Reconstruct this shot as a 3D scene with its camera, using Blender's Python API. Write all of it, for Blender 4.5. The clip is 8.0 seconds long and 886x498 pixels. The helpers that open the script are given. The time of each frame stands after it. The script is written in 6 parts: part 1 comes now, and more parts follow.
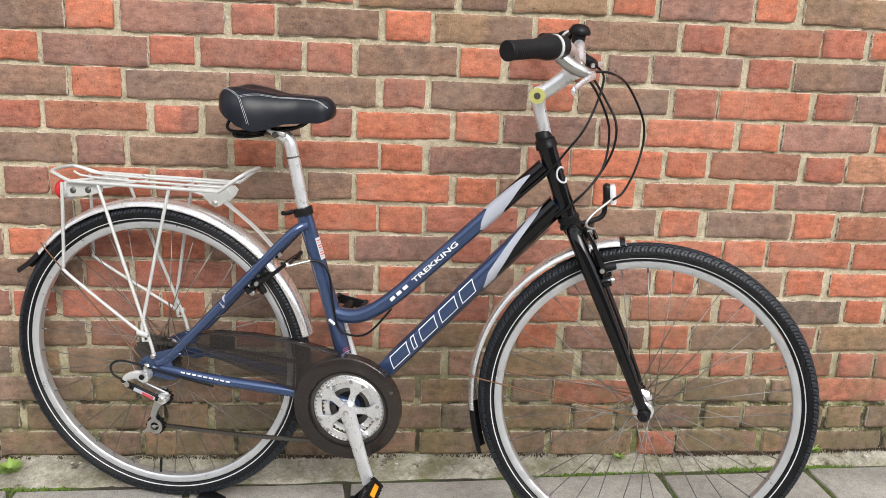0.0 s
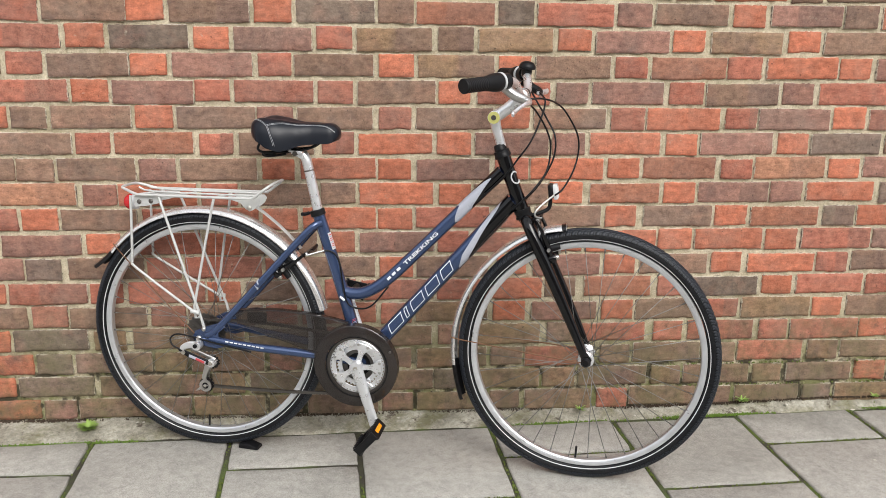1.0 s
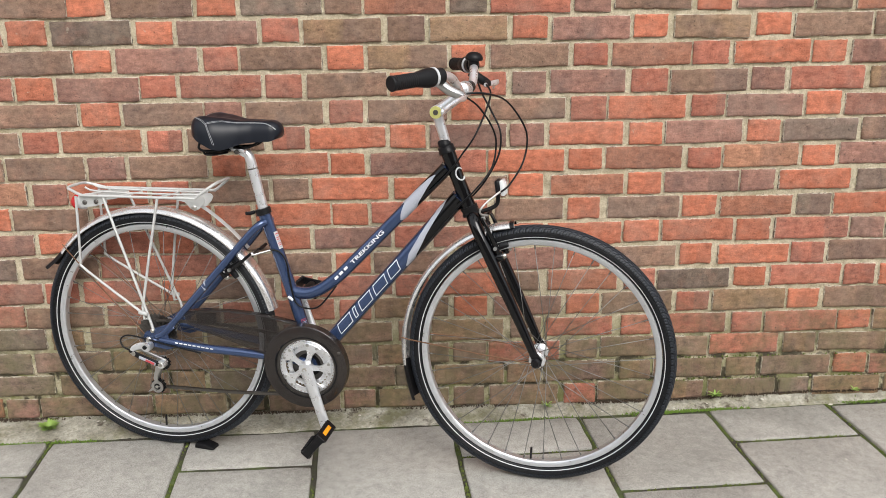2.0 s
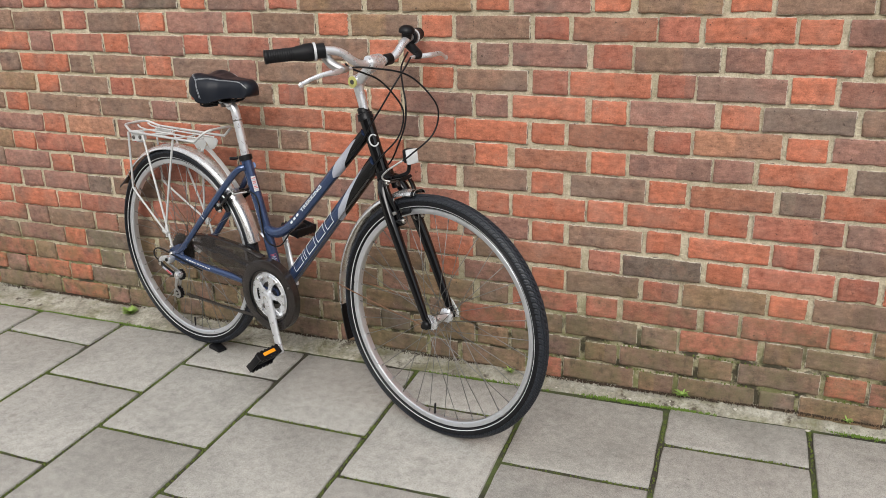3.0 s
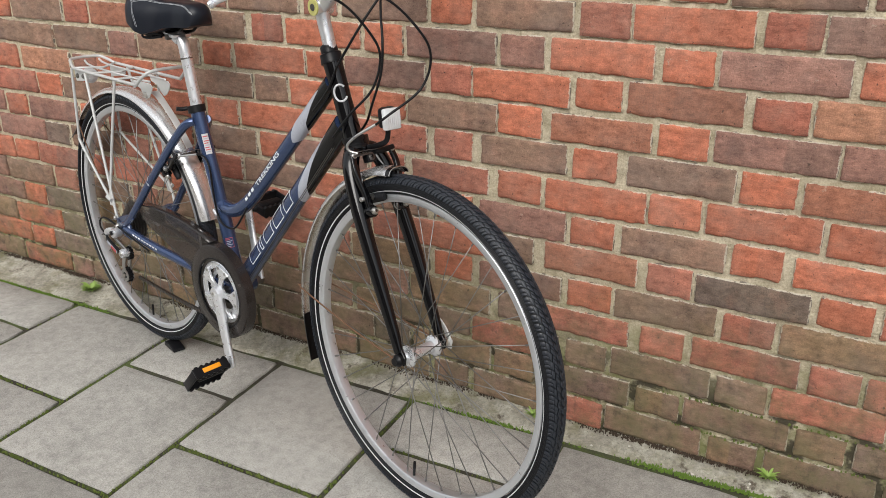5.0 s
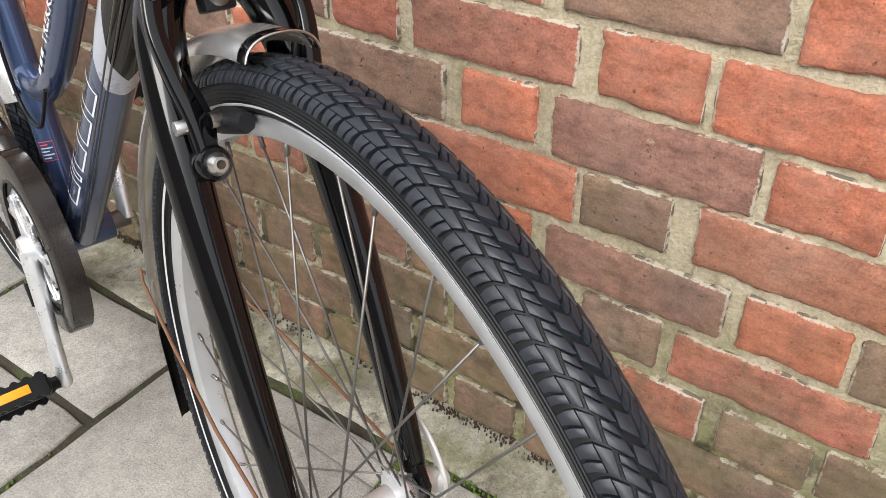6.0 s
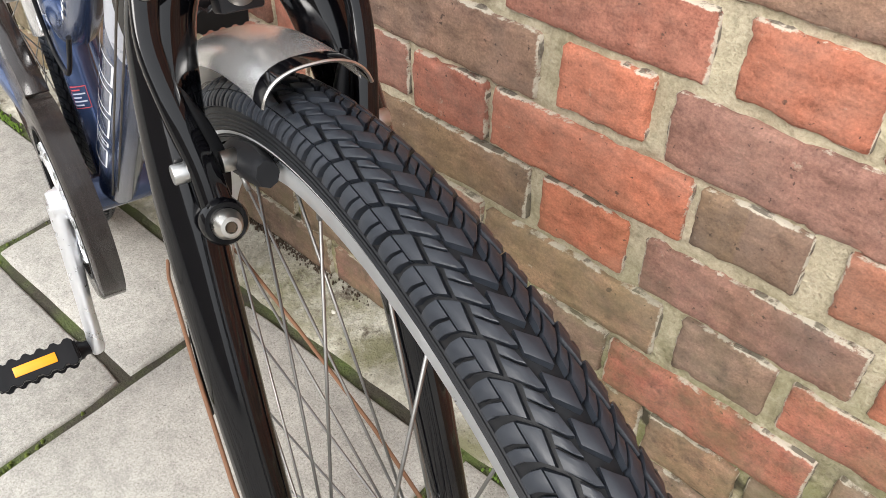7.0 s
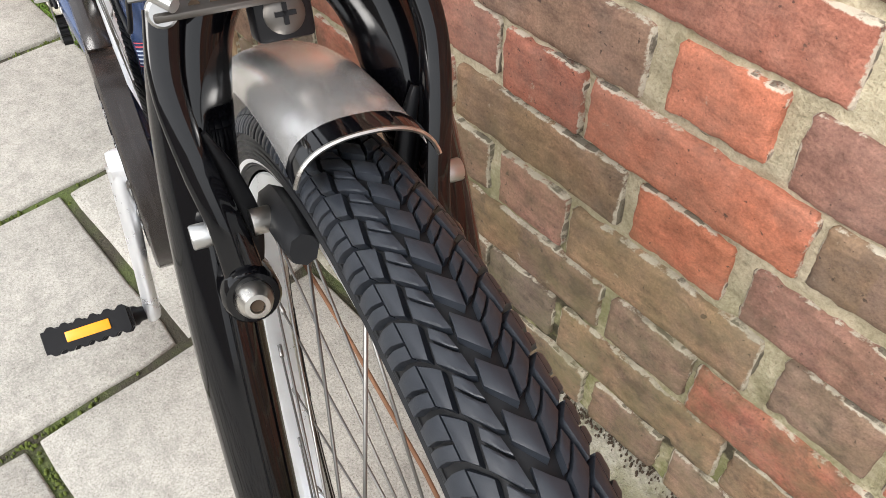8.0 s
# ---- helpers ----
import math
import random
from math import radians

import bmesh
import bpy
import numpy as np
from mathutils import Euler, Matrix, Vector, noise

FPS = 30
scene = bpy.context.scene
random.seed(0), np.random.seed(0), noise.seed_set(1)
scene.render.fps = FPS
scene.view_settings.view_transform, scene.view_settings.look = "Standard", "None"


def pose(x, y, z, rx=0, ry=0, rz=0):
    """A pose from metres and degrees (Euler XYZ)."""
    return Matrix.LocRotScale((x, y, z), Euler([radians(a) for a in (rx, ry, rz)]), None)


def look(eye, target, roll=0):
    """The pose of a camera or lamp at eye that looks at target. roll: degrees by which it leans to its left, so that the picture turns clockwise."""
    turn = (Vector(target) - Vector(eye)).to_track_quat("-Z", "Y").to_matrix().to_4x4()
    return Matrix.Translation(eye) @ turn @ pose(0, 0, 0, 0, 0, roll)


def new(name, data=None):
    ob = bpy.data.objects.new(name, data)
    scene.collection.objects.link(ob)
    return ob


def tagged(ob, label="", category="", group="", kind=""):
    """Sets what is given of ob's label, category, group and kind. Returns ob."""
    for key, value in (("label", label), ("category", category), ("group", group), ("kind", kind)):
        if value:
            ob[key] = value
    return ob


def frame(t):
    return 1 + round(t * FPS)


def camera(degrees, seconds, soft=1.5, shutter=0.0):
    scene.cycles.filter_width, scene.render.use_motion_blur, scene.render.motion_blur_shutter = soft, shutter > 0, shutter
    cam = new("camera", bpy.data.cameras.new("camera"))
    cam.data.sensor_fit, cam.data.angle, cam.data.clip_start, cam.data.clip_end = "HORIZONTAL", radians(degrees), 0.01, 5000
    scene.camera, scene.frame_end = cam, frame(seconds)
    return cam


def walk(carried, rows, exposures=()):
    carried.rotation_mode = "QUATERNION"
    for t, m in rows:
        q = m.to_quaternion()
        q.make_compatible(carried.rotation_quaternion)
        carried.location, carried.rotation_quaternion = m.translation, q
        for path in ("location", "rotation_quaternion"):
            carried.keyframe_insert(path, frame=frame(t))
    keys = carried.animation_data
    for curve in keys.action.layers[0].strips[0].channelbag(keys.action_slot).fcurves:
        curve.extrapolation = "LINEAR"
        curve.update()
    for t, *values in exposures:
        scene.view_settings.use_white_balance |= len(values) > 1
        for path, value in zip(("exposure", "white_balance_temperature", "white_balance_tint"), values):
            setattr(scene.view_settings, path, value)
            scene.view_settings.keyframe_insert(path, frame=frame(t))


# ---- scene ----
cam = camera(54.7, 8.0, soft=0.8)
PATH = [
    (0, (0.014, -2.026, 1.145), (0.2, -0.108, 0.608), 2.5),
    (0.2, (0.016, -2.293, 1.146), (0.224, -0.379, 0.605), 2.4),
    (0.5, (0.024, -2.511, 1.207), (0.216, -0.597, 0.661), 1.8),
    (0.7, (0.022, -2.549, 1.215), (0.191, -0.624, 0.701), 0.8),
    (1, (0.043, -2.553, 1.208), (0.2, -0.622, 0.713), 0.6),
    (1.5, (0.053, -2.553, 1.211), (0.189, -0.62, 0.718), 0.4),
    (1.8, (0.149, -2.545, 1.224), (0.244, -0.612, 0.719), -0.4),
    (2, (0.279, -2.488, 1.258), (0.356, -0.569, 0.701), -0.7),
    (2.2, (0.473, -2.383, 1.263), (0.462, -0.475, 0.661), -1.7),
    (3.3, (1.627, -2.415, 1.369), (0.765, -0.751, 0.671), -0.2),
    (3.5, (1.63, -2.422, 1.368), (0.762, -0.761, 0.669), 0.4),
    (3.8, (1.641, -2.412, 1.366), (0.735, -0.771, 0.669), -0.2),
    (4, (1.645, -2.395, 1.364), (0.733, -0.757, 0.666), -0.3),
    (4.2, (1.648, -2.373, 1.361), (0.736, -0.734, 0.666), -0.3),
    (4.5, (1.61, -2.255, 1.324), (0.695, -0.629, 0.604), -0.7),
    (4.7, (1.535, -2.047, 1.27), (0.651, -0.411, 0.533), -0.8),
    (5.8, (0.99, -0.795, 0.968), (-0.049, 0.568, -0.063), -0.0),
    (6, (0.922, -0.699, 0.897), (-0.07, 0.609, -0.245), -0.6),
    (6.2, (0.889, -0.643, 0.862), (-0.077, 0.610, -0.362), -1.4),
    (6.5, (0.849, -0.612, 0.855), (-0.1, 0.595, -0.428), -1.3),
    (6.8, (0.826, -0.586, 0.870), (-0.159, 0.559, -0.440), 0.1),
    (7, (0.806, -0.559, 0.893), (-0.219, 0.525, -0.439), 0.1),
    (7.2, (0.787, -0.543, 0.909), (-0.273, 0.488, -0.437), 1.0),
    (7.5, (0.76, -0.507, 0.905), (-0.305, 0.447, -0.493), 1.6),
    (7.7, (0.743, -0.490, 0.890), (-0.310, 0.423, -0.544), 1.3),
    (8, (0.732, -0.483, 0.886), (-0.336, 0.389, -0.564), -0.4),
]
walk(cam, [(t, look(eye, target, roll)) for t, eye, target, roll in PATH],
     exposures=[(0, 0.86), (0.2, 0.68), (0.5, 0.73), (2.2, 0.72), (3.3, 0.47), (4.7, 0.45), (5.8, 0.95), (6.5, 1.29), (8, 1.36)])
# ---------------------------------------------------------------- light
world = bpy.data.worlds.new("overcast_sky")
scene.world = world
world.use_nodes = True
wn, wl = world.node_tree.nodes, world.node_tree.links
sky = wn.new("ShaderNodeTexSky")
sky.sky_type = "NISHITA"
sky.sun_disc = False
sky.sun_elevation, sky.sun_rotation = radians(39), radians(167)
sky.air_density, sky.dust_density, sky.ozone_density = 1.0, 6.0, 1.0
grey = wn.new("ShaderNodeHueSaturation")
grey.inputs["Saturation"].default_value = 0.22
wl.new(sky.outputs[0], grey.inputs["Color"])
# cloud cover: an even veil over the whole dome
veil = wn.new("ShaderNodeMix")
veil.data_type = "RGBA"
veil.inputs[0].default_value = 0.5
veil.inputs[7].default_value = (6.0, 6.2, 6.5, 1)
wl.new(grey.outputs[0], veil.inputs[6])
wl.new(veil.outputs[2], wn["Background"].inputs["Color"])
wn["Background"].inputs["Strength"].default_value = 0.13

sun = new("sun", bpy.data.lights.new("sun", "SUN"))
sun.data.energy, sun.data.angle, sun.data.color = 1.1, radians(35), (1.0, 0.97, 0.93)
sun.matrix_world = look((0.9, -4.0, 3.3), (0, 0, 0))


# ---------------------------------------------------------------- materials
class Mat:
    """A node material under construction."""

    def __init__(self, name, rough=0.6, metal=0.0, coat=0.0):
        self.m = bpy.data.materials.new(name)
        self.m.use_nodes = True
        self.n, self.l = self.m.node_tree.nodes, self.m.node_tree.links
        self.b = self.n["Principled BSDF"]
        self.set("Roughness", rough)
        self.set("Metallic", metal)
        self.set("Coat Weight", coat)
        self.coord = self.n.new("ShaderNodeTexCoord").outputs["Object"]

    def set(self, key, value):
        s = self.b.inputs[key]
        if hasattr(value, "links"):
            self.l.new(value, s)
        else:
            s.default_value = value

    def world_space(self):
        self.coord = self.n.new("ShaderNodeNewGeometry").outputs["Position"]
        return self

    def noise(self, scale, detail=4, rough=0.55, stretch=(1, 1, 1), w=None):
        mp = self.n.new("ShaderNodeMapping")
        mp.inputs["Scale"].default_value = stretch
        self.l.new(self.coord, mp.inputs["Vector"])
        t = self.n.new("ShaderNodeTexNoise")
        if w is not None:
            t.noise_dimensions = "4D"
            self.l.new(w, t.inputs["W"])
        t.inputs["Scale"].default_value, t.inputs["Detail"].default_value, t.inputs["Roughness"].default_value = scale, detail, rough
        self.l.new(mp.outputs[0], t.inputs["Vector"])
        return t.outputs["Fac"]

    def cells(self, scale, feature="F1"):
        t = self.n.new("ShaderNodeTexVoronoi")
        t.feature = feature
        t.inputs["Scale"].default_value = scale
        self.l.new(self.coord, t.inputs["Vector"])
        return t.outputs["Distance"]

    def ramp(self, fac, *stops):
        r = self.n.new("ShaderNodeValToRGB")
        self.l.new(fac, r.inputs["Fac"])
        e = r.color_ramp.elements
        while len(e) < len(stops):
            e.new(0.5)
        for el, (p, c) in zip(e, stops):
            el.position = p
            el.color = (*c, 1) if isinstance(c, (tuple, list)) else (c, c, c, 1)
        return r.outputs["Color"]

    def mix(self, fac, a, b, mode="MIX"):
        x = self.n.new("ShaderNodeMix")
        x.data_type, x.blend_type = "RGBA", mode
        for s, v in ((x.inputs[0], fac), (x.inputs[6], a), (x.inputs[7], b)):
            if hasattr(v, "links"):
                self.l.new(v, s)
            elif isinstance(v, (tuple, list)):
                s.default_value = (*v, 1)
            else:
                s.default_value = v
        return x.outputs[2]

    def math(self, op, a, b=0.5):
        x = self.n.new("ShaderNodeMath")
        x.operation = op
        x.use_clamp = op in ("MULTIPLY", "SUBTRACT", "ADD")
        for s, v in ((x.inputs[0], a), (x.inputs[1], b)):
            if hasattr(v, "links"):
                self.l.new(v, s)
            else:
                s.default_value = v
        return x.outputs[0]

    def height(self):
        g = self.n.new("ShaderNodeNewGeometry")
        s = self.n.new("ShaderNodeSeparateXYZ")
        self.l.new(g.outputs["Position"], s.inputs[0])
        return s.outputs["Z"]

    def bump(self, fac, strength=0.3, distance=0.002):
        b = self.n.new("ShaderNodeBump")
        b.inputs["Strength"].default_value, b.inputs["Distance"].default_value = strength, distance
        self.l.new(fac, b.inputs["Height"])
        old = self.b.inputs["Normal"].links
        if old:
            self.l.new(old[0].from_socket, b.inputs["Normal"])
        self.l.new(b.outputs[0], self.b.inputs["Normal"])


def brick_material(name, island=False):
    k = Mat(name, 0.9).world_space()
    info = k.n.new("ShaderNodeObjectInfo")
    if island:
        rnd = k.n.new("ShaderNodeNewGeometry").outputs["Random Per Island"]
        base = k.ramp(rnd, (0.0, BRICK["o"]), (0.25, BRICK["r"]), (0.42, BRICK["b"]), (0.6, BRICK["p"]), (0.75, BRICK["o"]), (0.9, BRICK["d"]), (1.0, BRICK["g"]))
        base.node.color_ramp.interpolation = "CONSTANT"
    else:
        rnd, base = info.outputs["Random"], info.outputs["Color"]
    # how far the firing marked this brick
    burnt = 1.0 if island else k.math("SUBTRACT", 1.0, info.outputs["Alpha"])
    far = k.n.new("ShaderNodeMath")
    far.operation = "MULTIPLY"
    k.l.new(rnd, far.inputs[0])
    far.inputs[1].default_value = 40.0
    w = far.outputs[0]
    blotch = k.noise(9, 5, 0.62, w=w)
    grain = k.noise(420, 4, 0.65)
    mid = k.noise(34, 8, 0.72)
    # burnt patches and drifts of lighter clay
    c = k.mix(k.math("MULTIPLY", k.ramp(blotch, (0.47, 0.0), (0.68, 0.66)), burnt), base, (0.125, 0.088, 0.076))
    c = k.mix(k.ramp(k.noise(16, 4, 0.6, w=w), (0.5, 0.0), (0.75, 0.40)), c, (0.37, 0.185, 0.130))
    if not island:
        # kiss marks: one end of some bricks fired darker, with a straight edge
        gen = k.n.new("ShaderNodeSeparateXYZ")
        k.l.new(k.n.new("ShaderNodeTexCoord").outputs["Generated"], gen.inputs[0])
        edge = k.math("ADD", gen.outputs["X"], k.math("MULTIPLY", k.noise(40, 3), 0.06))
        cut = k.ramp(rnd, (0.0, 2.0), (0.09, 2.0), (0.10, 0.62), (0.20, 0.28), (0.33, 0.75), (0.34, 2.0))
        band = k.ramp(k.math("SUBTRACT", edge, cut), (0.0, 0.0), (0.03, 1.0))
        c = k.mix(k.math("MULTIPLY", k.math("MULTIPLY", band, 0.6), burnt), c, (0.18, 0.115, 0.092))
        # a grey-fired heart in others, fading to the ends
        heart = k.ramp(k.math("ABSOLUTE", k.math("SUBTRACT", k.math("ADD", edge, 0.3), 0.82)), (0.10, 1.0), (0.26, 0.0))
        some = k.ramp(rnd, (0.0, 0.0), (0.5, 0.0), (0.51, 0.5), (0.64, 0.5), (0.65, 0.0))
        c = k.mix(k.math("MULTIPLY", k.math("MULTIPLY", heart, some), burnt), c, (0.21, 0.145, 0.115))
    c = k.mix(0.42, c, k.ramp(mid, (0.3, 0.18), (0.5, 0.5), (0.72, 0.80)), "OVERLAY")
    c = k.mix(0.4, c, k.ramp(k.noise(85, 6, 0.7, (0.45, 1, 1)), (0.34, 0.15), (0.5, 0.5), (0.68, 0.82)), "OVERLAY")
    c = k.mix(0.38, c, k.ramp(grain, (0.32, 0.2), (0.5, 0.5), (0.68, 0.8)), "OVERLAY")
    # mortar smears and bloom on the faces
    smear = k.ramp(k.noise(30, 9, 0.78), (0.62, 0.0), (0.70, 0.75))
    c = k.mix(smear, c, (0.46, 0.40, 0.31))
    bloom = k.ramp(k.noise(6, 6, 0.7), (0.48, 0.0), (0.75, 0.3))
    c = k.mix(bloom, c, (0.35, 0.28, 0.235))
    if not island:
        # lime left along the edges of each brick
        ex = k.math("ABSOLUTE", k.math("SUBTRACT", gen.outputs["X"], 0.5))
        ez = k.math("ABSOLUTE", k.n.new("ShaderNodeMath").outputs[0])
        zn = ez.node.inputs[0].links[0].from_node
        zn.operation = "SUBTRACT"
        k.l.new(gen.outputs["Z"], zn.inputs[0])
        zn.inputs[1].default_value = 0.5
        xn = ex.node.inputs[0].links[0].from_node
        xn.use_clamp = False
        rim = k.math("MAXIMUM", k.ramp(ex, (0.455, 0.0), (0.494, 1.0)), k.ramp(ez, (0.39, 0.0), (0.48, 1.0)))
        lime = k.ramp(k.math("MULTIPLY", rim, k.noise(70, 8, 0.8)), (0.375, 0.0), (0.45, 0.85))
        c = k.mix(lime, c, (0.58, 0.53, 0.43))
    # open joint between brick and mortar: its shadow painted round the brick's rim
    if not island:
        rim2 = k.math("MAXIMUM", k.ramp(ex, (0.486, 0.0), (0.496, 1.0)), k.ramp(ez, (0.462, 0.0), (0.49, 1.0)))
        shadow_line = k.ramp(k.math("MULTIPLY", rim2, k.noise(28, 5, 0.75)), (0.40, 0.0), (0.49, 0.75))
        c = k.mix(shadow_line, c, (0.05, 0.038, 0.03))
    # pits
    pit = k.ramp(k.noise(150, 3, 0.6), (0.285, 1.0), (0.335, 0.0))
    c = k.mix(k.math("MULTIPLY", pit, 0.8), c, (0.045, 0.032, 0.027))
    hollow = k.ramp(k.noise(62, 3, 0.55), (0.265, 1.0), (0.30, 0.0))
    c = k.mix(k.math("MULTIPLY", hollow, 0.75), c, (0.06, 0.042, 0.034))
    # algae on the lowest courses
    h = k.ramp(k.height(), (0.0, 1.0), (0.24, 0.75), (0.44, 0.0))
    moss = k.math("MULTIPLY", h, k.ramp(k.noise(9, 9, 0.74), (0.40, 0.0), (0.60, 1.0)))
    c = k.mix(k.math("MULTIPLY", moss, 0.72), c, (0.145, 0.133, 0.068))
    # darker blotches low down, fading out upwards
    low_dark = k.math("MULTIPLY", h, k.ramp(k.noise(26, 6, 0.7), (0.52, 0.0), (0.66, 0.7)))
    c = k.mix(low_dark, c, (0.075, 0.062, 0.045))
    k.set("Base Color", c)
    k.set("Specular IOR Level", 0.25)
    k.bump(k.noise(22, 3, 0.6, (0.6, 1, 1)), 0.5, 0.006)
    k.bump(mid, 0.8, 0.006)
    k.bump(grain, 0.7, 0.0015)
    k.bump(pit, -0.8, 0.003)
    k.bump(hollow, -0.8, 0.004)
    return k.m


BRICK = dict(o=(0.45, 0.153, 0.089), r=(0.378, 0.137, 0.092), b=(0.243, 0.153, 0.108), p=(0.292, 0.154, 0.119), g=(0.176, 0.132, 0.102),
             t=(0.32, 0.135, 0.084), s=(0.42, 0.208, 0.128), d=(0.262, 0.168, 0.100))


def mortar_material():
    k = Mat("lime_mortar", 0.95).world_space()
    a, b = k.noise(30, 6, 0.7), k.noise(240, 5, 0.75)
    c = k.mix(k.ramp(a, (0.3, 0.0), (0.7, 1.0)), (0.40, 0.342, 0.235), (0.70, 0.62, 0.465))
    c = k.mix(0.45, c, k.ramp(b, (0.3, 0.25), (0.5, 0.5), (0.7, 0.72)), "OVERLAY")
    c = k.mix(k.ramp(k.noise(5, 5, 0.6), (0.5, 0.0), (0.75, 0.45)), c, (0.27, 0.24, 0.12))
    h = k.ramp(k.height(), (0.0, 1.0), (0.2, 0.8), (0.4, 0.0))
    c = k.mix(k.math("MULTIPLY", h, k.ramp(k.noise(11, 6, 0.7), (0.36, 0.0), (0.56, 0.9))), c, (0.15, 0.165, 0.05))
    # low joints with mortar gone: the dark of the open gaps is painted in
    low = k.ramp(k.height(), (0.0, 1.0), (0.16, 1.0), (0.27, 0.0))
    worn = k.math("MULTIPLY", low, k.ramp(k.noise(13, 4, 0.6), (0.49, 0.0), (0.56, 0.9)))
    c = k.mix(worn, c, (0.05, 0.042, 0.03))
    k.set("Base Color", c)
    k.set("Specular IOR Level", 0.2)
    hole = k.ramp(k.noise(110, 4, 0.7), (0.30, 1.0), (0.37, 0.0))
    k.bump(a, 1.0, 0.007)
    k.bump(b, 0.9, 0.003)
    k.bump(hole, -0.8, 0.004)
    return k.m


def slab_material(name="concrete_paving"):
    k = Mat(name, 0.88).world_space()
    rnd = k.n.new("ShaderNodeObjectInfo").outputs["Random"]
    a, b, c0 = k.noise(3.2, 6, 0.6), k.noise(38, 6, 0.7), k.noise(330, 4, 0.75)
    c = k.mix(rnd, (0.325, 0.313, 0.283), (0.395, 0.382, 0.348))
    c = k.mix(0.65, c, k.ramp(a, (0.3, 0.36), (0.5, 0.5), (0.7, 0.6)), "OVERLAY")
    c = k.mix(0.55, c, k.ramp(b, (0.3, 0.30), (0.5, 0.5), (0.72, 0.66)), "OVERLAY")
    c = k.mix(0.6, c, k.ramp(c0, (0.32, 0.24), (0.5, 0.5), (0.68, 0.74)), "OVERLAY")
    # dark damp smudges and old gum
    smudge = k.math("MULTIPLY", k.ramp(k.noise(6, 7, 0.72), (0.56, 0.0), (0.70, 0.42)), k.ramp(a, (0.4, 0.35), (0.6, 1.0)))
    c = k.mix(smudge, c, (0.155, 0.15, 0.132))
    spot = k.ramp(k.cells(5.5), (0.05, 1.0), (0.085, 0.0))
    c = k.mix(k.math("MULTIPLY", spot, k.ramp(k.noise(4, 2), (0.5, 0.0), (0.62, 0.4))), c, (0.17, 0.155, 0.13))
    # exposed sand and stone grains
    grit = k.ramp(k.noise(520, 2, 0.5), (0.62, 0.0), (0.68, 0.65))
    c = k.mix(grit, c, (0.13, 0.105, 0.078))
    pale = k.ramp(k.noise(410, 2, 0.5), (0.63, 0.0), (0.69, 0.3))
    c = k.mix(pale, c, (0.56, 0.53, 0.47))
    hole = k.ramp(k.noise(170, 3, 0.6), (0.27, 1.0), (0.31, 0.0))
    c = k.mix(k.math("MULTIPLY", hole, 0.7), c, (0.09, 0.08, 0.065))
    k.set("Base Color", c)
    k.set("Specular IOR Level", 0.35)
    k.bump(b, 0.3, 0.002)
    k.bump(c0, 0.6, 0.0012)
    k.bump(hole, -0.5, 0.002)
    return k.m


def joint_material():
    k = Mat("mossy_joint_soil", 1.0).world_space()
    c = k.mix(k.ramp(k.noise(7, 5, 0.6), (0.45, 0.0), (0.64, 1.0)), (0.05, 0.044, 0.031), (0.085, 0.115, 0.03))
    c = k.mix(0.6, c, k.ramp(k.noise(300, 4, 0.7), (0.3, 0.25), (0.7, 0.75)), "OVERLAY")
    k.set("Base Color", c)
    k.bump(k.noise(220, 4, 0.7), 1.0, 0.004)
    return k.m


def moss_material(name, deep, fresh):
    k = Mat(name, 1.0).world_space()
    c = k.mix(k.noise(90, 4, 0.7), deep, fresh)
    k.set("Base Color", c)
    k.bump(k.noise(900, 3, 0.7), 1.0, 0.002)
    return k.m


def strip_material():
    k = Mat("old_cement_fillet", 0.95).world_space()
    a, b = k.noise(9, 6, 0.65), k.noise(90, 6, 0.75)
    c = k.mix(k.ramp(a, (0.3, 0.0), (0.7, 1.0)), (0.20, 0.185, 0.14), (0.50, 0.475, 0.40))
    c = k.mix(0.7, c, k.ramp(b, (0.3, 0.22), (0.5, 0.5), (0.7, 0.78)), "OVERLAY")
    c = k.mix(k.ramp(k.noise(7, 8, 0.72), (0.48, 0.0), (0.62, 0.75)), c, (0.15, 0.145, 0.062))
    c = k.mix(k.ramp(k.noise(17, 7, 0.7), (0.57, 0.0), (0.66, 0.9)), c, (0.075, 0.056, 0.038))
    c = k.mix(k.ramp(k.noise(260, 3, 0.6), (0.62, 0.0), (0.68, 0.7)), c, (0.07, 0.055, 0.04))
    k.set("Base Color", c)
    k.bump(a, 0.7, 0.008)
    k.bump(b, 0.9, 0.005)
    return k.m


def paint(name, colour, flake=0.0, rough=0.28, wear=0.0, metal=0.0, coat=0.6, gloss=0.5):
    k = Mat(name, rough, metal, coat)
    k.set("Specular IOR Level", gloss)
    k.set("Coat Roughness", 0.12)
    c = k.mix(k.noise(14, 4), tuple(v * 0.96 for v in colour), tuple(min(1, v * 1.04) for v in colour))
    if flake:
        c = k.mix(k.ramp(k.noise(1800, 1), (0.5, 0.0), (0.62, flake)), c, tuple(min(1, v * 2.0 + 0.04) for v in colour))
    if wear:
        c = k.mix(k.ramp(k.noise(75, 7, 0.75), (0.69, 0.0), (0.73, wear)), c, (0.33, 0.33, 0.33))
    dust = k.ramp(k.noise(24, 6, 0.7), (0.58, 0.0), (0.9, 0.04))
    c = k.mix(dust, c, (0.26, 0.24, 0.20))
    k.set("Base Color", c)
    k.set("Roughness", k.ramp(k.noise(30, 5), (0.3, rough * 0.9), (0.75, min(1.0, rough * 1.35))))
    k.bump(k.noise(60, 3), 0.03, 0.001)
    return k.m


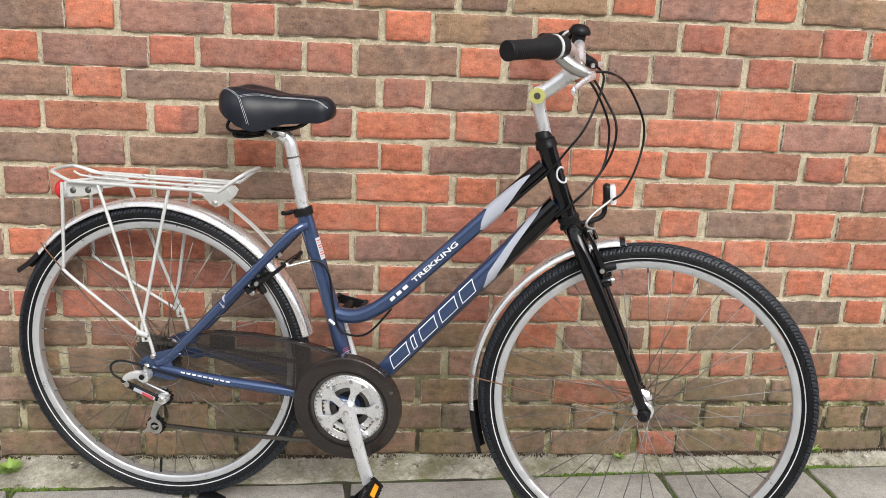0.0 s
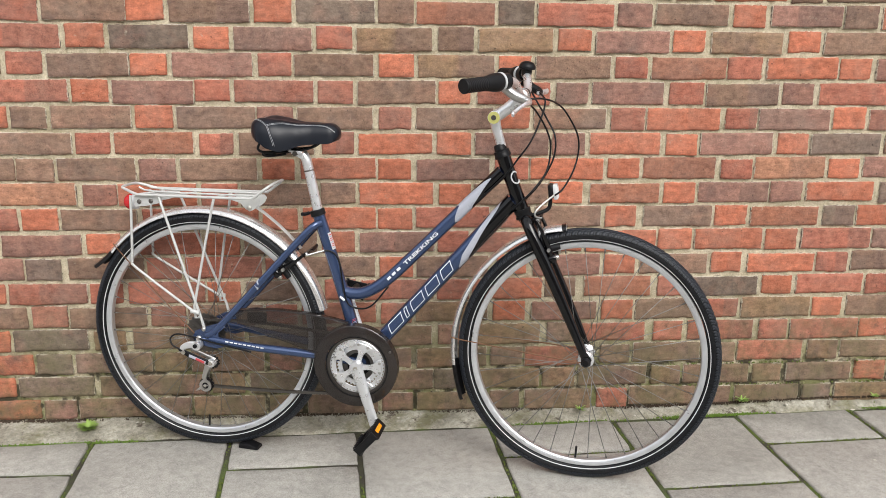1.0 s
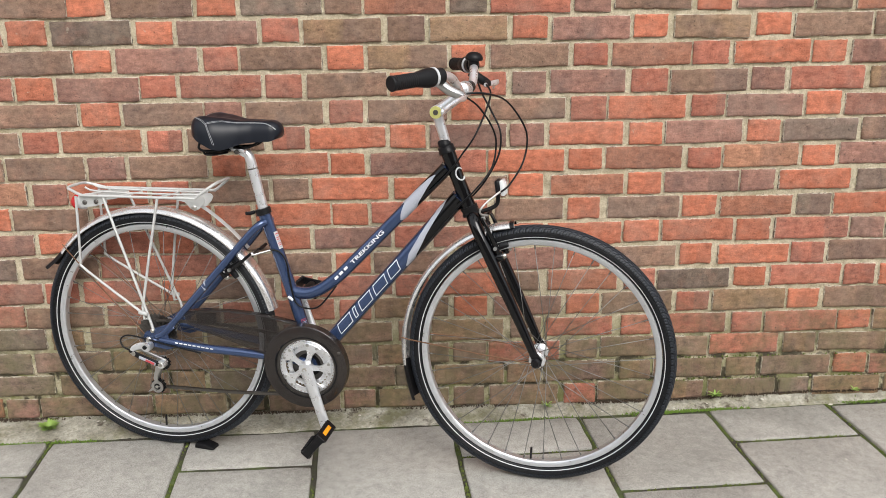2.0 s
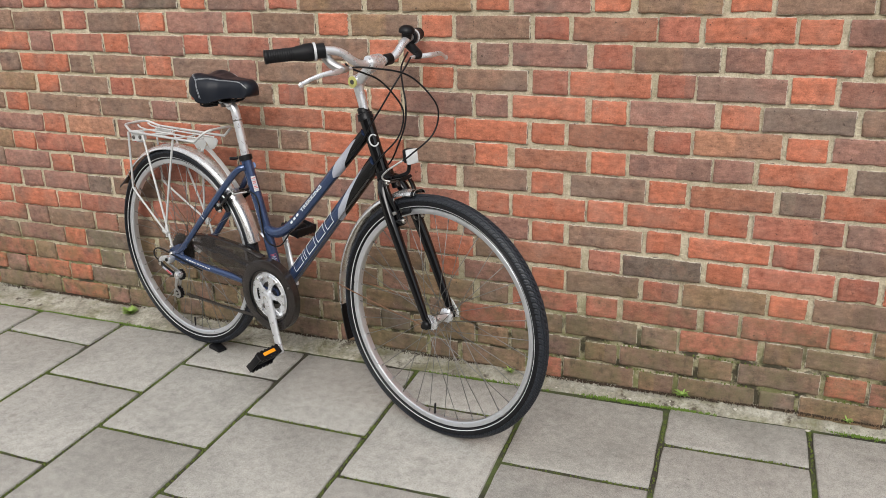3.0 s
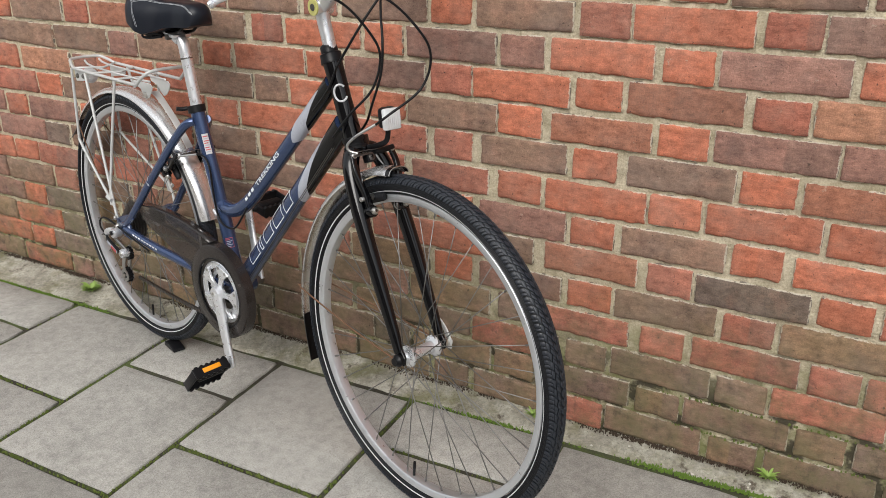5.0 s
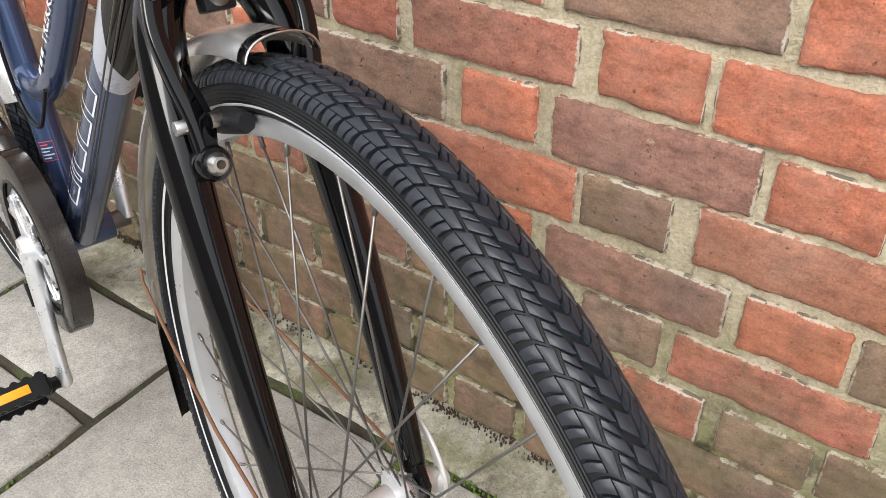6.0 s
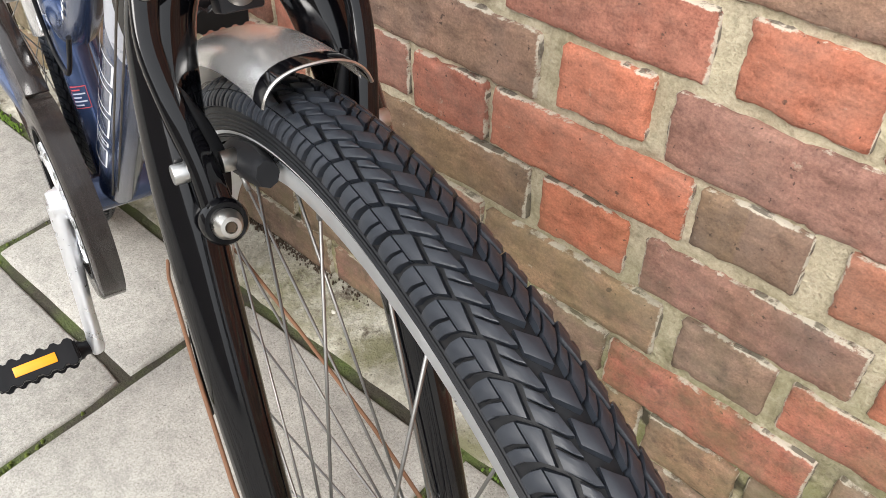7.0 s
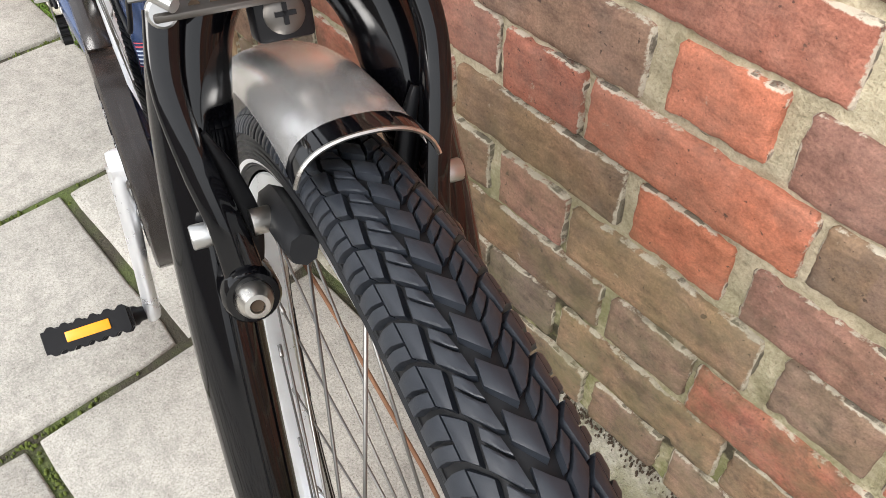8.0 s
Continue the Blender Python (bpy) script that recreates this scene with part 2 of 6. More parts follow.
def alloy(name, colour=(0.84, 0.84, 0.83), rough=0.34, scratch=(1, 1, 1), grime=0.35, metal=1.0):
    k = Mat(name, rough, metal)
    n = k.noise(45, 6, 0.65, scratch)
    c = k.mix(n, tuple(v * 0.86 for v in colour), colour)
    c = k.mix(k.ramp(k.noise(28, 6, 0.7), (0.55, 0.0), (0.8, grime)), c, (0.17, 0.15, 0.125))
    k.set("Base Color", c)
    k.set("Roughness", k.ramp(n, (0.3, rough * 0.75), (0.75, min(1, rough * 1.6))))
    k.bump(k.noise(160, 3), 0.06, 0.001)
    return k.m


def polished(name):
    """Rolled bright metal: even gloss with fine scratches and a few dull spots."""
    k = Mat(name, 0.3, 0.85)
    k.set("Base Color", k.mix(k.ramp(k.noise(18, 3), (0.3, 0.0), (0.75, 1.0)), (0.90, 0.90, 0.90), (0.80, 0.79, 0.78)))
    k.set("Roughness", k.ramp(k.noise(9, 3), (0.3, 0.22), (0.7, 0.30)))
    return k.m


def rubber(name, colour=(0.011, 0.0115, 0.013), rough=0.5, dust=0.1, gloss=0.32):
    k = Mat(name, rough)
    a, b = k.noise(30, 6, 0.65), k.noise(500, 4, 0.7)
    c = k.mix(k.ramp(a, (0.4, 0.0), (0.8, dust)), colour, (0.11, 0.115, 0.125))
    k.set("Base Color", c)
    k.set("Roughness", k.ramp(a, (0.3, rough * 0.85), (0.75, min(1, rough * 1.25))))
    k.set("Specular IOR Level", gloss)
    k.bump(b, 0.15, 0.0006)
    return k.m


def plain(name, colour, rough=0.5, metal=0.0):
    k = Mat(name, rough, metal)
    c = k.mix(k.noise(35, 5), tuple(v * 0.82 for v in colour), tuple(min(1, v * 1.1) for v in colour))
    k.set("Base Color", c)
    k.bump(k.noise(300, 3), 0.08, 0.0006)
    return k.m


def smoked(name, clear=0.9):
    k = Mat(name, 0.16)
    k.set("Base Color", k.mix(k.noise(6, 3), (0.020, 0.016, 0.015), (0.030, 0.025, 0.023)))
    k.set("Alpha", clear)
    k.set("Specular IOR Level", 0.5)
    return k.m


M_BRICK = brick_material("weathered_red_brick")
M_BRICK_FAR = brick_material("weathered_red_brick_mixed", True)
M_MORTAR, M_SLAB, M_JOINT, M_MOSS, M_STRIP = mortar_material(), slab_material(), joint_material(), moss_material("green_moss", (0.05, 0.078, 0.014), (0.17, 0.21, 0.04)), strip_material()
M_FRESH = moss_material("fresh_green_moss", (0.055, 0.11, 0.012), (0.19, 0.30, 0.04))
M_GROUND = slab_material("concrete_ground")
M_BLUE = paint("metallic_blue_paint", (0.036, 0.063, 0.145), 0.35, 0.19, 0.0, 0.5)
M_BLACK = paint("gloss_black_paint", (0.002, 0.002, 0.0028), 0.0, 0.055, 0.5, 0.0, 0.0, 0.45)
M_SILVER = paint("silver_grey_decal", (0.36, 0.38, 0.44), 0.2)
M_ALLOY = alloy("brushed_alloy", (0.82, 0.835, 0.86), 0.28, (1, 1, 1), 0.08, 0.75)
M_RIM = alloy("machined_rim_alloy", (0.71, 0.735, 0.77), 0.33, (1, 1, 1), 0.14, 0.8)
M_GUARD = polished("polished_mudguard_steel")
M_SPOKE = alloy("dull_steel_spoke", (0.25, 0.248, 0.24), 0.42)
M_CHROME = alloy("chromed_bolt", (0.62, 0.60, 0.56), 0.28)
M_NUT = alloy("grey_steel_part", (0.55, 0.55, 0.54), 0.32)
M_STEEL = alloy("dark_oily_steel", (0.16, 0.15, 0.14), 0.42)
# casing rubber darker than the tread, so groove shade is in its colour
M_TYRE, M_LUG = rubber("black_tyre_wall_groove_shade", (0.008, 0.0085, 0.010), 0.5, 0.06, 0.25), rubber("black_tyre_tread", (0.0158, 0.0192, 0.026), 0.44, 0.04, 0.45)
M_GRIP, M_PLAST = rubber("black_rubber_grip", (0.007, 0.007, 0.008), 0.5, 0.04, 0.2), rubber("black_plastic", (0.006, 0.006, 0.007), 0.36, 0.05, 0.22)
M_LEATHER = rubber("black_leatherette", (0.0065, 0.0085, 0.014), 0.38, 0.02, 0.3)
M_STITCH = plain("pale_thread", (0.42, 0.44, 0.46), 0.8)
M_REFLECT = plain("reflective_white_band", (0.55, 0.56, 0.57), 0.4)
M_WHITE = plain("white_lettering", (0.78, 0.80, 0.84), 0.4)
M_AMBER = plain("amber_reflector", (0.95, 0.36, 0.02), 0.25)
M_REDLENS = plain("red_lens", (0.55, 0.02, 0.025), 0.2)
M_LENS = plain("clear_ribbed_lens", (0.7, 0.72, 0.73), 0.12)
M_SMOKE, M_SMOKE_THIN = smoked("smoked_plastic", 0.82), smoked("thin_smoked_plastic", 0.52)
M_RACK = alloy("silver_painted_rack_tube", (0.62, 0.63, 0.62), 0.45, (1, 1, 1), 0.2, 0.35)
M_YELLOW = plain("pale_yellow_ring", (0.62, 0.60, 0.20), 0.5)
M_LEAF = plain("weed_leaf", (0.25, 0.37, 0.08), 0.6)
M_LITTER = plain("pale_litter", (0.6, 0.57, 0.5), 0.8)
M_RED = plain("red_print", (0.5, 0.06, 0.07), 0.5)
M_BACKDROP = plain("dull_brown_unseen_wall", (0.27, 0.24, 0.21), 0.9)
# crumbs at the wall's foot; also the painted shade inside small holes
M_DIRT_HOLE_SHADE = plain("dark_debris_and_hole_shade", (0.05, 0.033, 0.02), 1.0)


# ---------------------------------------------------------------- mesh helpers
def mesh_of(name, verts, faces, material, smooth=True):
    me = bpy.data.meshes.new(name)
    me.from_pydata([tuple(v) for v in verts], [], faces)
    me.materials.append(material)
    if smooth:
        me.polygons.foreach_set("use_smooth", [True] * len(me.polygons))
    me.update()
    return me


def sharpen(me, degrees=38):
    bm = bmesh.new()
    bm.from_mesh(me)
    bmesh.ops.recalc_face_normals(bm, faces=bm.faces)
    for e in bm.edges:
        if len(e.link_faces) == 2 and e.calc_face_angle(0) > radians(degrees):
            e.smooth = False
    bm.to_mesh(me)
    bm.free()
    return me


def part(name, me, parent=None, label=""):
    """One mesh as a part under its thing (or as a thing of its own)."""
    ob = new(name, me)
    if parent is not None:
        ob.parent = parent
    if label:
        ob["label"] = label
    return ob


def curve_points(pts, steps=6):
    """A smooth line through the points."""
    p = [Vector(q) for q in pts]
    if len(p) < 3 or steps < 2:
        return p
    out = []
    for i in range(len(p) - 1):
        a, b, c, d = p[max(i - 1, 0)], p[i], p[i + 1], p[min(i + 2, len(p) - 1)]
        for j in range(steps):
            t = j / steps
            out.append(0.5 * ((2 * b) + (c - a) * t + (2 * a - 5 * b + 4 * c - d) * t * t + (3 * b - a - 3 * c + d) * t ** 3))
    return out + [p[-1]]


def sweep_data(pts, radius, sides=12, steps=6, flat=1.0, ring=False):
    """Vertices and faces of a tube; radius is a number or one value per given point; flat squeezes it across."""
    line = curve_points(pts, steps)
    n = len(line)
    if not hasattr(radius, "__len__"):
        rad = [radius] * n
    else:
        rad = [float(np.interp(i / (n - 1) * (len(radius) - 1), range(len(radius)), radius)) for i in range(n)]
    verts, faces = [], []
    up = None
    for i, p in enumerate(line):
        d = (line[(i + 1) % n if ring else min(i + 1, n - 1)] - line[i - 1 if (i or ring) else 0]).normalized()
        if up is None:
            up = Vector((0, 1, 0)) if abs(d.y) < 0.9 else Vector((0, 0, 1))
        side = d.cross(up).normalized()
        up = side.cross(d).normalized()
        for k in range(sides):
            a = 2 * math.pi * k / sides
            verts.append(p + side * math.cos(a) * rad[i] + up * math.sin(a) * rad[i] * flat)
    for i in range(n if ring else n - 1):
        for k in range(sides):
            a, b = i * sides + k, i * sides + (k + 1) % sides
            c, d2 = (a + sides) % len(verts), (b + sides) % len(verts)
            faces.append((a, c, d2, b))
    if not ring:
        faces.append(tuple(range(sides)))
        faces.append(tuple(reversed(range(len(verts) - sides, len(verts)))))
    return verts, faces


def tube(name, pts, radius, material, parent=None, label="", sides=12, steps=6, flat=1.0, ring=False):
    v, f = sweep_data(pts, radius, sides, steps, flat, ring)
    return part(name, sharpen(mesh_of(name, v, f, material), 50), parent, label)


def strap_data(pts, widths, depths, face, steps=5, sides=14, square=0.45):
    """A cast bar with a rounded oblong section along the points; face: the way its broad side looks."""
    line = curve_points(pts, steps)
    n = len(line)
    face = Vector(face).normalized()
    verts, faces = [], []
    for i, p in enumerate(line):
        q = i / (n - 1)
        w = float(np.interp(q * (len(widths) - 1), range(len(widths)), widths)) / 2
        h = float(np.interp(q * (len(depths) - 1), range(len(depths)), depths)) / 2
        d = (line[min(i + 1, n - 1)] - line[max(i - 1, 0)]).normalized()
        across = d.cross(face).normalized()
        out = across.cross(d).normalized()
        for k in range(sides):
            a = 2 * math.pi * (k + 0.5) / sides
            ca, sa = math.cos(a), math.sin(a)
            verts.append(p + across * (w * math.copysign(abs(ca) ** square, ca)) + out * (h * math.copysign(abs(sa) ** square, sa)))
    for i in range(n - 1):
        for k in range(sides):
            a, b = i * sides + k, i * sides + (k + 1) % sides
            faces.append((a, a + sides, b + sides, b))
    faces.append(tuple(range(sides)))
    faces.append(tuple(reversed(range(len(verts) - sides, len(verts)))))
    return verts, faces


def strap(name, pts, widths, depths, face, material, parent=None, label="", steps=5):
    v, f = strap_data(pts, widths, depths, face, steps)
    return part(name, sharpen(mesh_of(name, v, f, material), 50), parent, label)


def merge(*chunks):
    verts, faces = [], []
    for v, f in chunks:
        o = len(verts)
        verts += [Vector(q) for q in v]
        faces += [tuple(i + o for i in q) for q in f]
    return verts, faces


def lathe_data(profile, centre, axis=(0, 1, 0), sides=32, closed=False, caps=True):
    """Turns a profile of (radius, offset along the axis) about the axis."""
    ax = Vector(axis).normalized()
    u = ax.cross(Vector((0, 0, 1)) if abs(ax.z) < 0.9 else Vector((1, 0, 0))).normalized()
    w = ax.cross(u)
    c = Vector(centre)
    m = len(profile)
    verts, faces = [], []
    for k in range(sides):
        a = 2 * math.pi * k / sides
        rd = u * math.cos(a) + w * math.sin(a)
        verts += [c + rd * r + ax * o for r, o in profile]
    for k in range(sides):
        for i in range(m if closed else m - 1):
            j = (i + 1) % m
            a, b = k * m + i, k * m + j
            k2 = (k + 1) % sides
            faces.append((a, b, k2 * m + j, k2 * m + i))
    if caps and not closed:
        for i in (0, m - 1):
            if profile[i][0] > 1e-5:
                faces.append(tuple(k * m + i for k in range(sides)))
    return verts, faces


def lathe(name, profile, centre, material, parent=None, axis=(0, 1, 0), sides=32, closed=False, label="", caps=True):
    v, f = lathe_data(profile, centre, axis, sides, closed, caps)
    return part(name, sharpen(mesh_of(name, v, f, material), 40), parent, label)


def slab_data(outline, y0, y1, bevel=0.0):
    """A plate in the xz plane between y0 and y1 from an outline, with softened edges."""
    c = sum((Vector((x, 0, z)) for x, z in outline), Vector()) / len(outline)
    n = len(outline)
    loops = []
    for y, inset in ((y0, bevel), (y0 + bevel, 0), (y1 - bevel, 0), (y1, bevel)):
        row = []
        for x, z in outline:
            d = Vector((x, 0, z)) - c
            k = max(0.0, 1 - inset / max(d.length, 1e-6))
            row.append(Vector((c.x + d.x * k, y, c.z + d.z * k)))
        loops.append(row)
    verts = [v for r in loops for v in r]
    faces = [tuple(range(n)), tuple(reversed(range(3 * n, 4 * n)))]
    for j in range(3):
        for i in range(n):
            a, b = j * n + i, j * n + (i + 1) % n
            faces.append((a, a + n, b + n, b))
    return verts, faces


def plate(name, outline, y0, y1, material, parent=None, bevel=0.001, label=""):
    v, f = slab_data(outline, y0, y1, bevel)
    return part(name, sharpen(mesh_of(name, v, f, material), 30), parent, label)


def box_data(m, size, bevel=0.001):
    """A softened block of that size at the pose m."""
    bm = bmesh.new()
    bmesh.ops.create_cube(bm, size=1.0)
    bmesh.ops.scale(bm, vec=size, verts=bm.verts)
    if bevel:
        bmesh.ops.bevel(bm, geom=bm.edges, offset=bevel, segments=2, affect="EDGES", profile=0.5)
    bmesh.ops.transform(bm, matrix=m, verts=bm.verts)
    bm.verts.index_update()
    v, f = [q.co.copy() for q in bm.verts], [tuple(q.index for q in fc.verts) for fc in bm.faces]
    bm.free()
    return v, f


def block(name, m, size, material, parent=None, bevel=0.001, label=""):
    v, f = box_data(m, size, bevel)
    return part(name, sharpen(mesh_of(name, v, f, material), 30), parent, label)


def along(a, b):
    """The pose whose z runs from a to b, at their middle."""
    a, b = Vector(a), Vector(b)
    return Matrix.Translation((a + b) / 2) @ (b - a).to_track_quat("Z", "Y").to_matrix().to_4x4()


def arc(centre, r, a0, a1, n):
    return [(centre[0] + r * math.cos(radians(a0 + (a1 - a0) * i / n)), centre[1] + r * math.sin(radians(a0 + (a1 - a0) * i / n))) for i in range(n + 1)]


# ---------------------------------------------------------------- brick wall
PITCH, COURSE, TOP0 = 0.3505, 0.0757, 1.29
HEAD_W, STRETCH_W, BRICK_H = 0.1030, 0.2280, 0.0664
X_LEFT, X_RIGHT = -3.4, 3.6
# colour letters of the bricks, stretcher and header in turn, from the stretcher left of the header at about x = -0.9
COLOURS = {
    0: "brbobogbtgrpbopb", 1: "rogoprdbdopodob", 2: "orboprbodobrtroo", 3: "roprrrborpprbpr", 4: "rbbobpbrbobrorpo",
    5: "brtrbrooppoopog", 6: "obbpboooprootrso", 7: "srorbboobotoppo", 8: "pobroooorrbobotgo", 9: "poroboprrooooor",
    10: "ogbrrrbobopoboorb", 11: "rrrobrrrodtrgor", 12: "brbrbrrrdopodrdob", 13: "gdbbgrbpdbrrrrr", 14: "bgbdbpbbdbrdbbrdd",
    15: "gbbdgbbgddbdbdb", 16: "bpbbdbbpdbdrbdbgd",
}


# bricks laid out of step: (course, place in the row): shift along the wall, length against the usual
NUDGE = {(8, 9): (0.006, 0.98), (8, 10): (0.006, 0.94), (9, 8): (-0.004, 0.91), (10, 9): (0.008, 0.96), (10, 10): (0.008, 0.94), (11, 8): (-0.003, 0.97), (11, 9): (-0.009, 0.985),
         (11, 10): (0.001, 0.95), (12, 9): (0.005, 1.0), (12, 10): (0.007, 0.95), (13, 8): (-0.004, 0.97), (13, 10): (-0.005, 0.955), (14, 11): (0.005, 0.98)}


def brick_mesh(w, h, seed, nx, nz):
    """A worn brick, face towards -y at y = 0: uneven face, ragged broken edges, sides that run back into the mortar."""
    rng = random.Random(seed)
    off = Vector((rng.uniform(0, 90), rng.uniform(0, 90), rng.uniform(0, 90)))
    w, h = w + rng.uniform(-0.008, 0.004), h + rng.uniform(-0.005, 0.003)
    lean, bow, taper = rng.uniform(-0.0022, 0.0022), rng.uniform(-0.002, 0.002), rng.uniform(-0.04, 0.04)
    chips = []
    for _ in range(rng.choice((0, 0, 1, 1, 2))):
        along_top = rng.random() < 0.55
        cx = rng.uniform(-0.5, 0.5) * w if along_top else rng.choice((-0.5, 0.5)) * w
        cz = rng.choice((-0.5, 0.5)) * h if along_top or rng.random() < 0.5 else rng.uniform(-0.5, 0.5) * h
        chips.append((cx, cz, rng.uniform(0.003, 0.008)))
    verts, faces = [], []
    for j in range(nz + 1):
        for i in range(nx + 1):
            u, v = i / nx, j / nz
            edge = i in (0, nx) or j in (0, nz)
            x, z = (u - 0.5) * w, (v - 0.5) * h
            if i in (1, nx - 1):
                x = math.copysign(w / 2 - 0.0032, x)
            if j in (1, nz - 1):
                z = math.copysign(h / 2 - 0.0030, z)
            q = Vector((x, 0, z)) * 28 + off
            rag = min(1.0, max(0.0, 1 - min(w / 2 - abs(x), h / 2 - abs(z)) / 0.009))
            y = noise.noise(q) * 0.0018 + 0.0009 * noise.noise(q * 5.0) + 0.0010 * rag
            x += rag * (noise.noise(q * 1.3) * 0.0026 + noise.noise(q * 4.0) * 0.0018 + noise.noise(q * 9.0) * 0.0012)
            z += rag * (noise.noise(q * 1.3 + Vector((9, 0, 0))) * 0.0024 + noise.noise(q * 4.1) * 0.0017 + noise.noise(q * 9.2) * 0.0011)
            if edge:
                y += 0.0026 + noise.noise(q * 2.1) * 0.0026
                if i in (0, nx) and j in (0, nz):
                    x *= 1 - 0.0016 / w * 2
                    z *= 1 - 0.0016 / h * 2
                    y += 0.0010
            else:
                y += 0.0014 * max(0, noise.noise(q * 0.7))
            for cx, cz, cr in chips:
                d = math.hypot(x - cx, z - cz) * (1 + 0.35 * noise.noise(q * 6))
                if d < cr:
                    y += 0.0060 * (1 - d / cr)
            z = z * (1 + taper * (u - 0.5)) + lean * (u - 0.5) * 2 + bow * (1 - (2 * u - 1) ** 2)
            verts.append((x, y, z))
    idx = lambda i, j: j * (nx + 1) + i
    for j in range(nz):
        for i in range(nx):
            faces.append((idx(i, j), idx(i + 1, j), idx(i + 1, j + 1), idx(i, j + 1)))
    border = [idx(i, 0) for i in range(nx)] + [idx(nx, j) for j in range(nz)] + [idx(i, nz) for i in range(nx, 0, -1)] + [idx(0, j) for j in range(nz, 0, -1)]
    n0 = len(verts)
    for b in border:
        verts.append((verts[b][0], 0.03, verts[b][2]))
    m = len(border)
    for a in range(m):
        b = (a + 1) % m
        faces.append((border[b], border[a], n0 + a, n0 + b))
    return verts, faces


STRETCHERS = [brick_mesh(STRETCH_W, BRICK_H, 10 + s, 22, 7) for s in range(16)]
HEADERS = [brick_mesh(HEAD_W, BRICK_H, 50 + s, 11, 7) for s in range(16)]
STRETCH_ME = [mesh_of("stretcher_brick", *brick_mesh(STRETCH_W, BRICK_H, 110 + s, 44, 13), M_BRICK) for s in range(28)]
HEAD_ME = [mesh_of("header_brick", *brick_mesh(HEAD_W, BRICK_H, 150 + s, 20, 13), M_BRICK) for s in range(28)]


def build_wall():
    wall = part("wall_north", None)
    wall = tagged(wall, "old red brick wall in alternating long and short bricks with pale lime mortar", "wall", kind="structure")
    # core with the mortar bed on its face
    nx, nz = 900, 300
    x0, x1, z0, z1 = X_LEFT, X_RIGHT, -0.25, 2.02
    verts, faces = [], []
    for j in range(nz + 1):
        for i in range(nx + 1):
            x, z = x0 + (x1 - x0) * i / nx, z0 + (z1 - z0) * j / nz
            verts.append((x, max(0.0036, 0.0072 + 0.0026 * noise.noise(Vector((x * 17, 3, z * 17))) + 0.0030 * noise.noise(Vector((x * 48, 8, z * 48)))), z))
    for j in range(nz):
        for i in range(nx):
            a = j * (nx + 1) + i
            faces.append((a, a + 1, a + nx + 2, a + nx + 1))
    v2, f2 = box_data(Matrix.Translation(((x0 + x1) / 2, 0.127, (z0 + z1) / 2)), (x1 - x0, 0.216, z1 - z0), 0)
    v, f = merge((verts, faces), (v2, f2))
    part("mortar", mesh_of("mortar", v, f, M_MORTAR), wall, "pale sandy lime mortar")
    rng = random.Random(5)
    rest = []
    for r in range(-9, 19):
        zc = TOP0 - COURSE * r - BRICK_H / 2
        base = 0.1065 if r % 2 == 0 else 0.2815
        letters = COLOURS.get(r, "")
        for k in range(-11, 11):
            for half in (0, 1):
                head = half == 1
                xc = base + PITCH * k - (0 if head else PITCH / 2)
                if not X_LEFT + 0.12 < xc < X_RIGHT - 0.12:
                    continue
                i = 2 * (k + 3) + half
                c = letters[i] if 0 <= i < len(letters) else rng.choice("oooorrrbbbppdtg" if r < 12 else "rrbbbddpdo")
                s = rng.randrange(16)
                near_s = rng.randrange(28)
                dx, longer = NUDGE.get((r, i), (rng.uniform(-0.0045, 0.0045), 1.0))
                m = Matrix.Translation((xc + dx, rng.uniform(-0.0026, 0.0008), zc + rng.uniform(-0.0025, 0.0025)))
                m = m @ Euler((rng.uniform(-0.006, 0.006), rng.uniform(-0.009, 0.009), rng.uniform(-0.005, 0.005))).to_matrix().to_4x4() @ Matrix.Diagonal((longer, 1, 1, 1))
                near = -0.98 < xc < 1.95 and 0 <= r < 17
                if near:
                    ob = part("brick", (HEAD_ME if head else STRETCH_ME)[near_s], wall)
                    ob.matrix_basis = m
                    g = rng.uniform(0.84, 1.14)
                    ob.color = (*[min(1, q * g) for q in BRICK[c]], dict(o=0.75, s=0.6, t=0.4, r=0.35).get(c, 0.0))
                else:
                    vv, ff = (HEADERS if head else STRETCHERS)[s]
                    rest.append(([m @ Vector(q) for q in vv], ff))
    verts, faces = [], []
    for vv, ff in rest:
        o = len(verts)
        verts += vv
        faces += [tuple(q + o for q in fc) for fc in ff]
    tagged(part("bricks", mesh_of("bricks", verts, faces, M_BRICK_FAR), wall), kind="stuff")
    return wall


# ---------------------------------------------------------------- pavement
def edge_y(x):
    """Where the paving stops short of the wall."""
    return -0.108 + (0.047 if x > 0 else 0.03) * x


LINES = [-3.25, -2.84, -2.43, -2.02, -1.61, -1.20, -0.80, -0.392, -0.006, 0.408, 0.81, 1.222, 1.62, 2.03, 2.44, 2.85, 3.26]


def line_x(i, y):
    return LINES[i] - 0.055 * (y + 0.3)


def joint_y(i, j, x):
    """The j-th cross joint of column i, counted away from the wall."""
    if (i - 7) % 2 == 0:
        return -0.32 + (0.045 * (x + 0.2) if x > -0.2 else 0) - 0.4175 * j
    return -0.521 + (0.04 * (x - 0.2) if x > 0.2 else 0.012 * (x - 0.2)) - 0.4175 * j


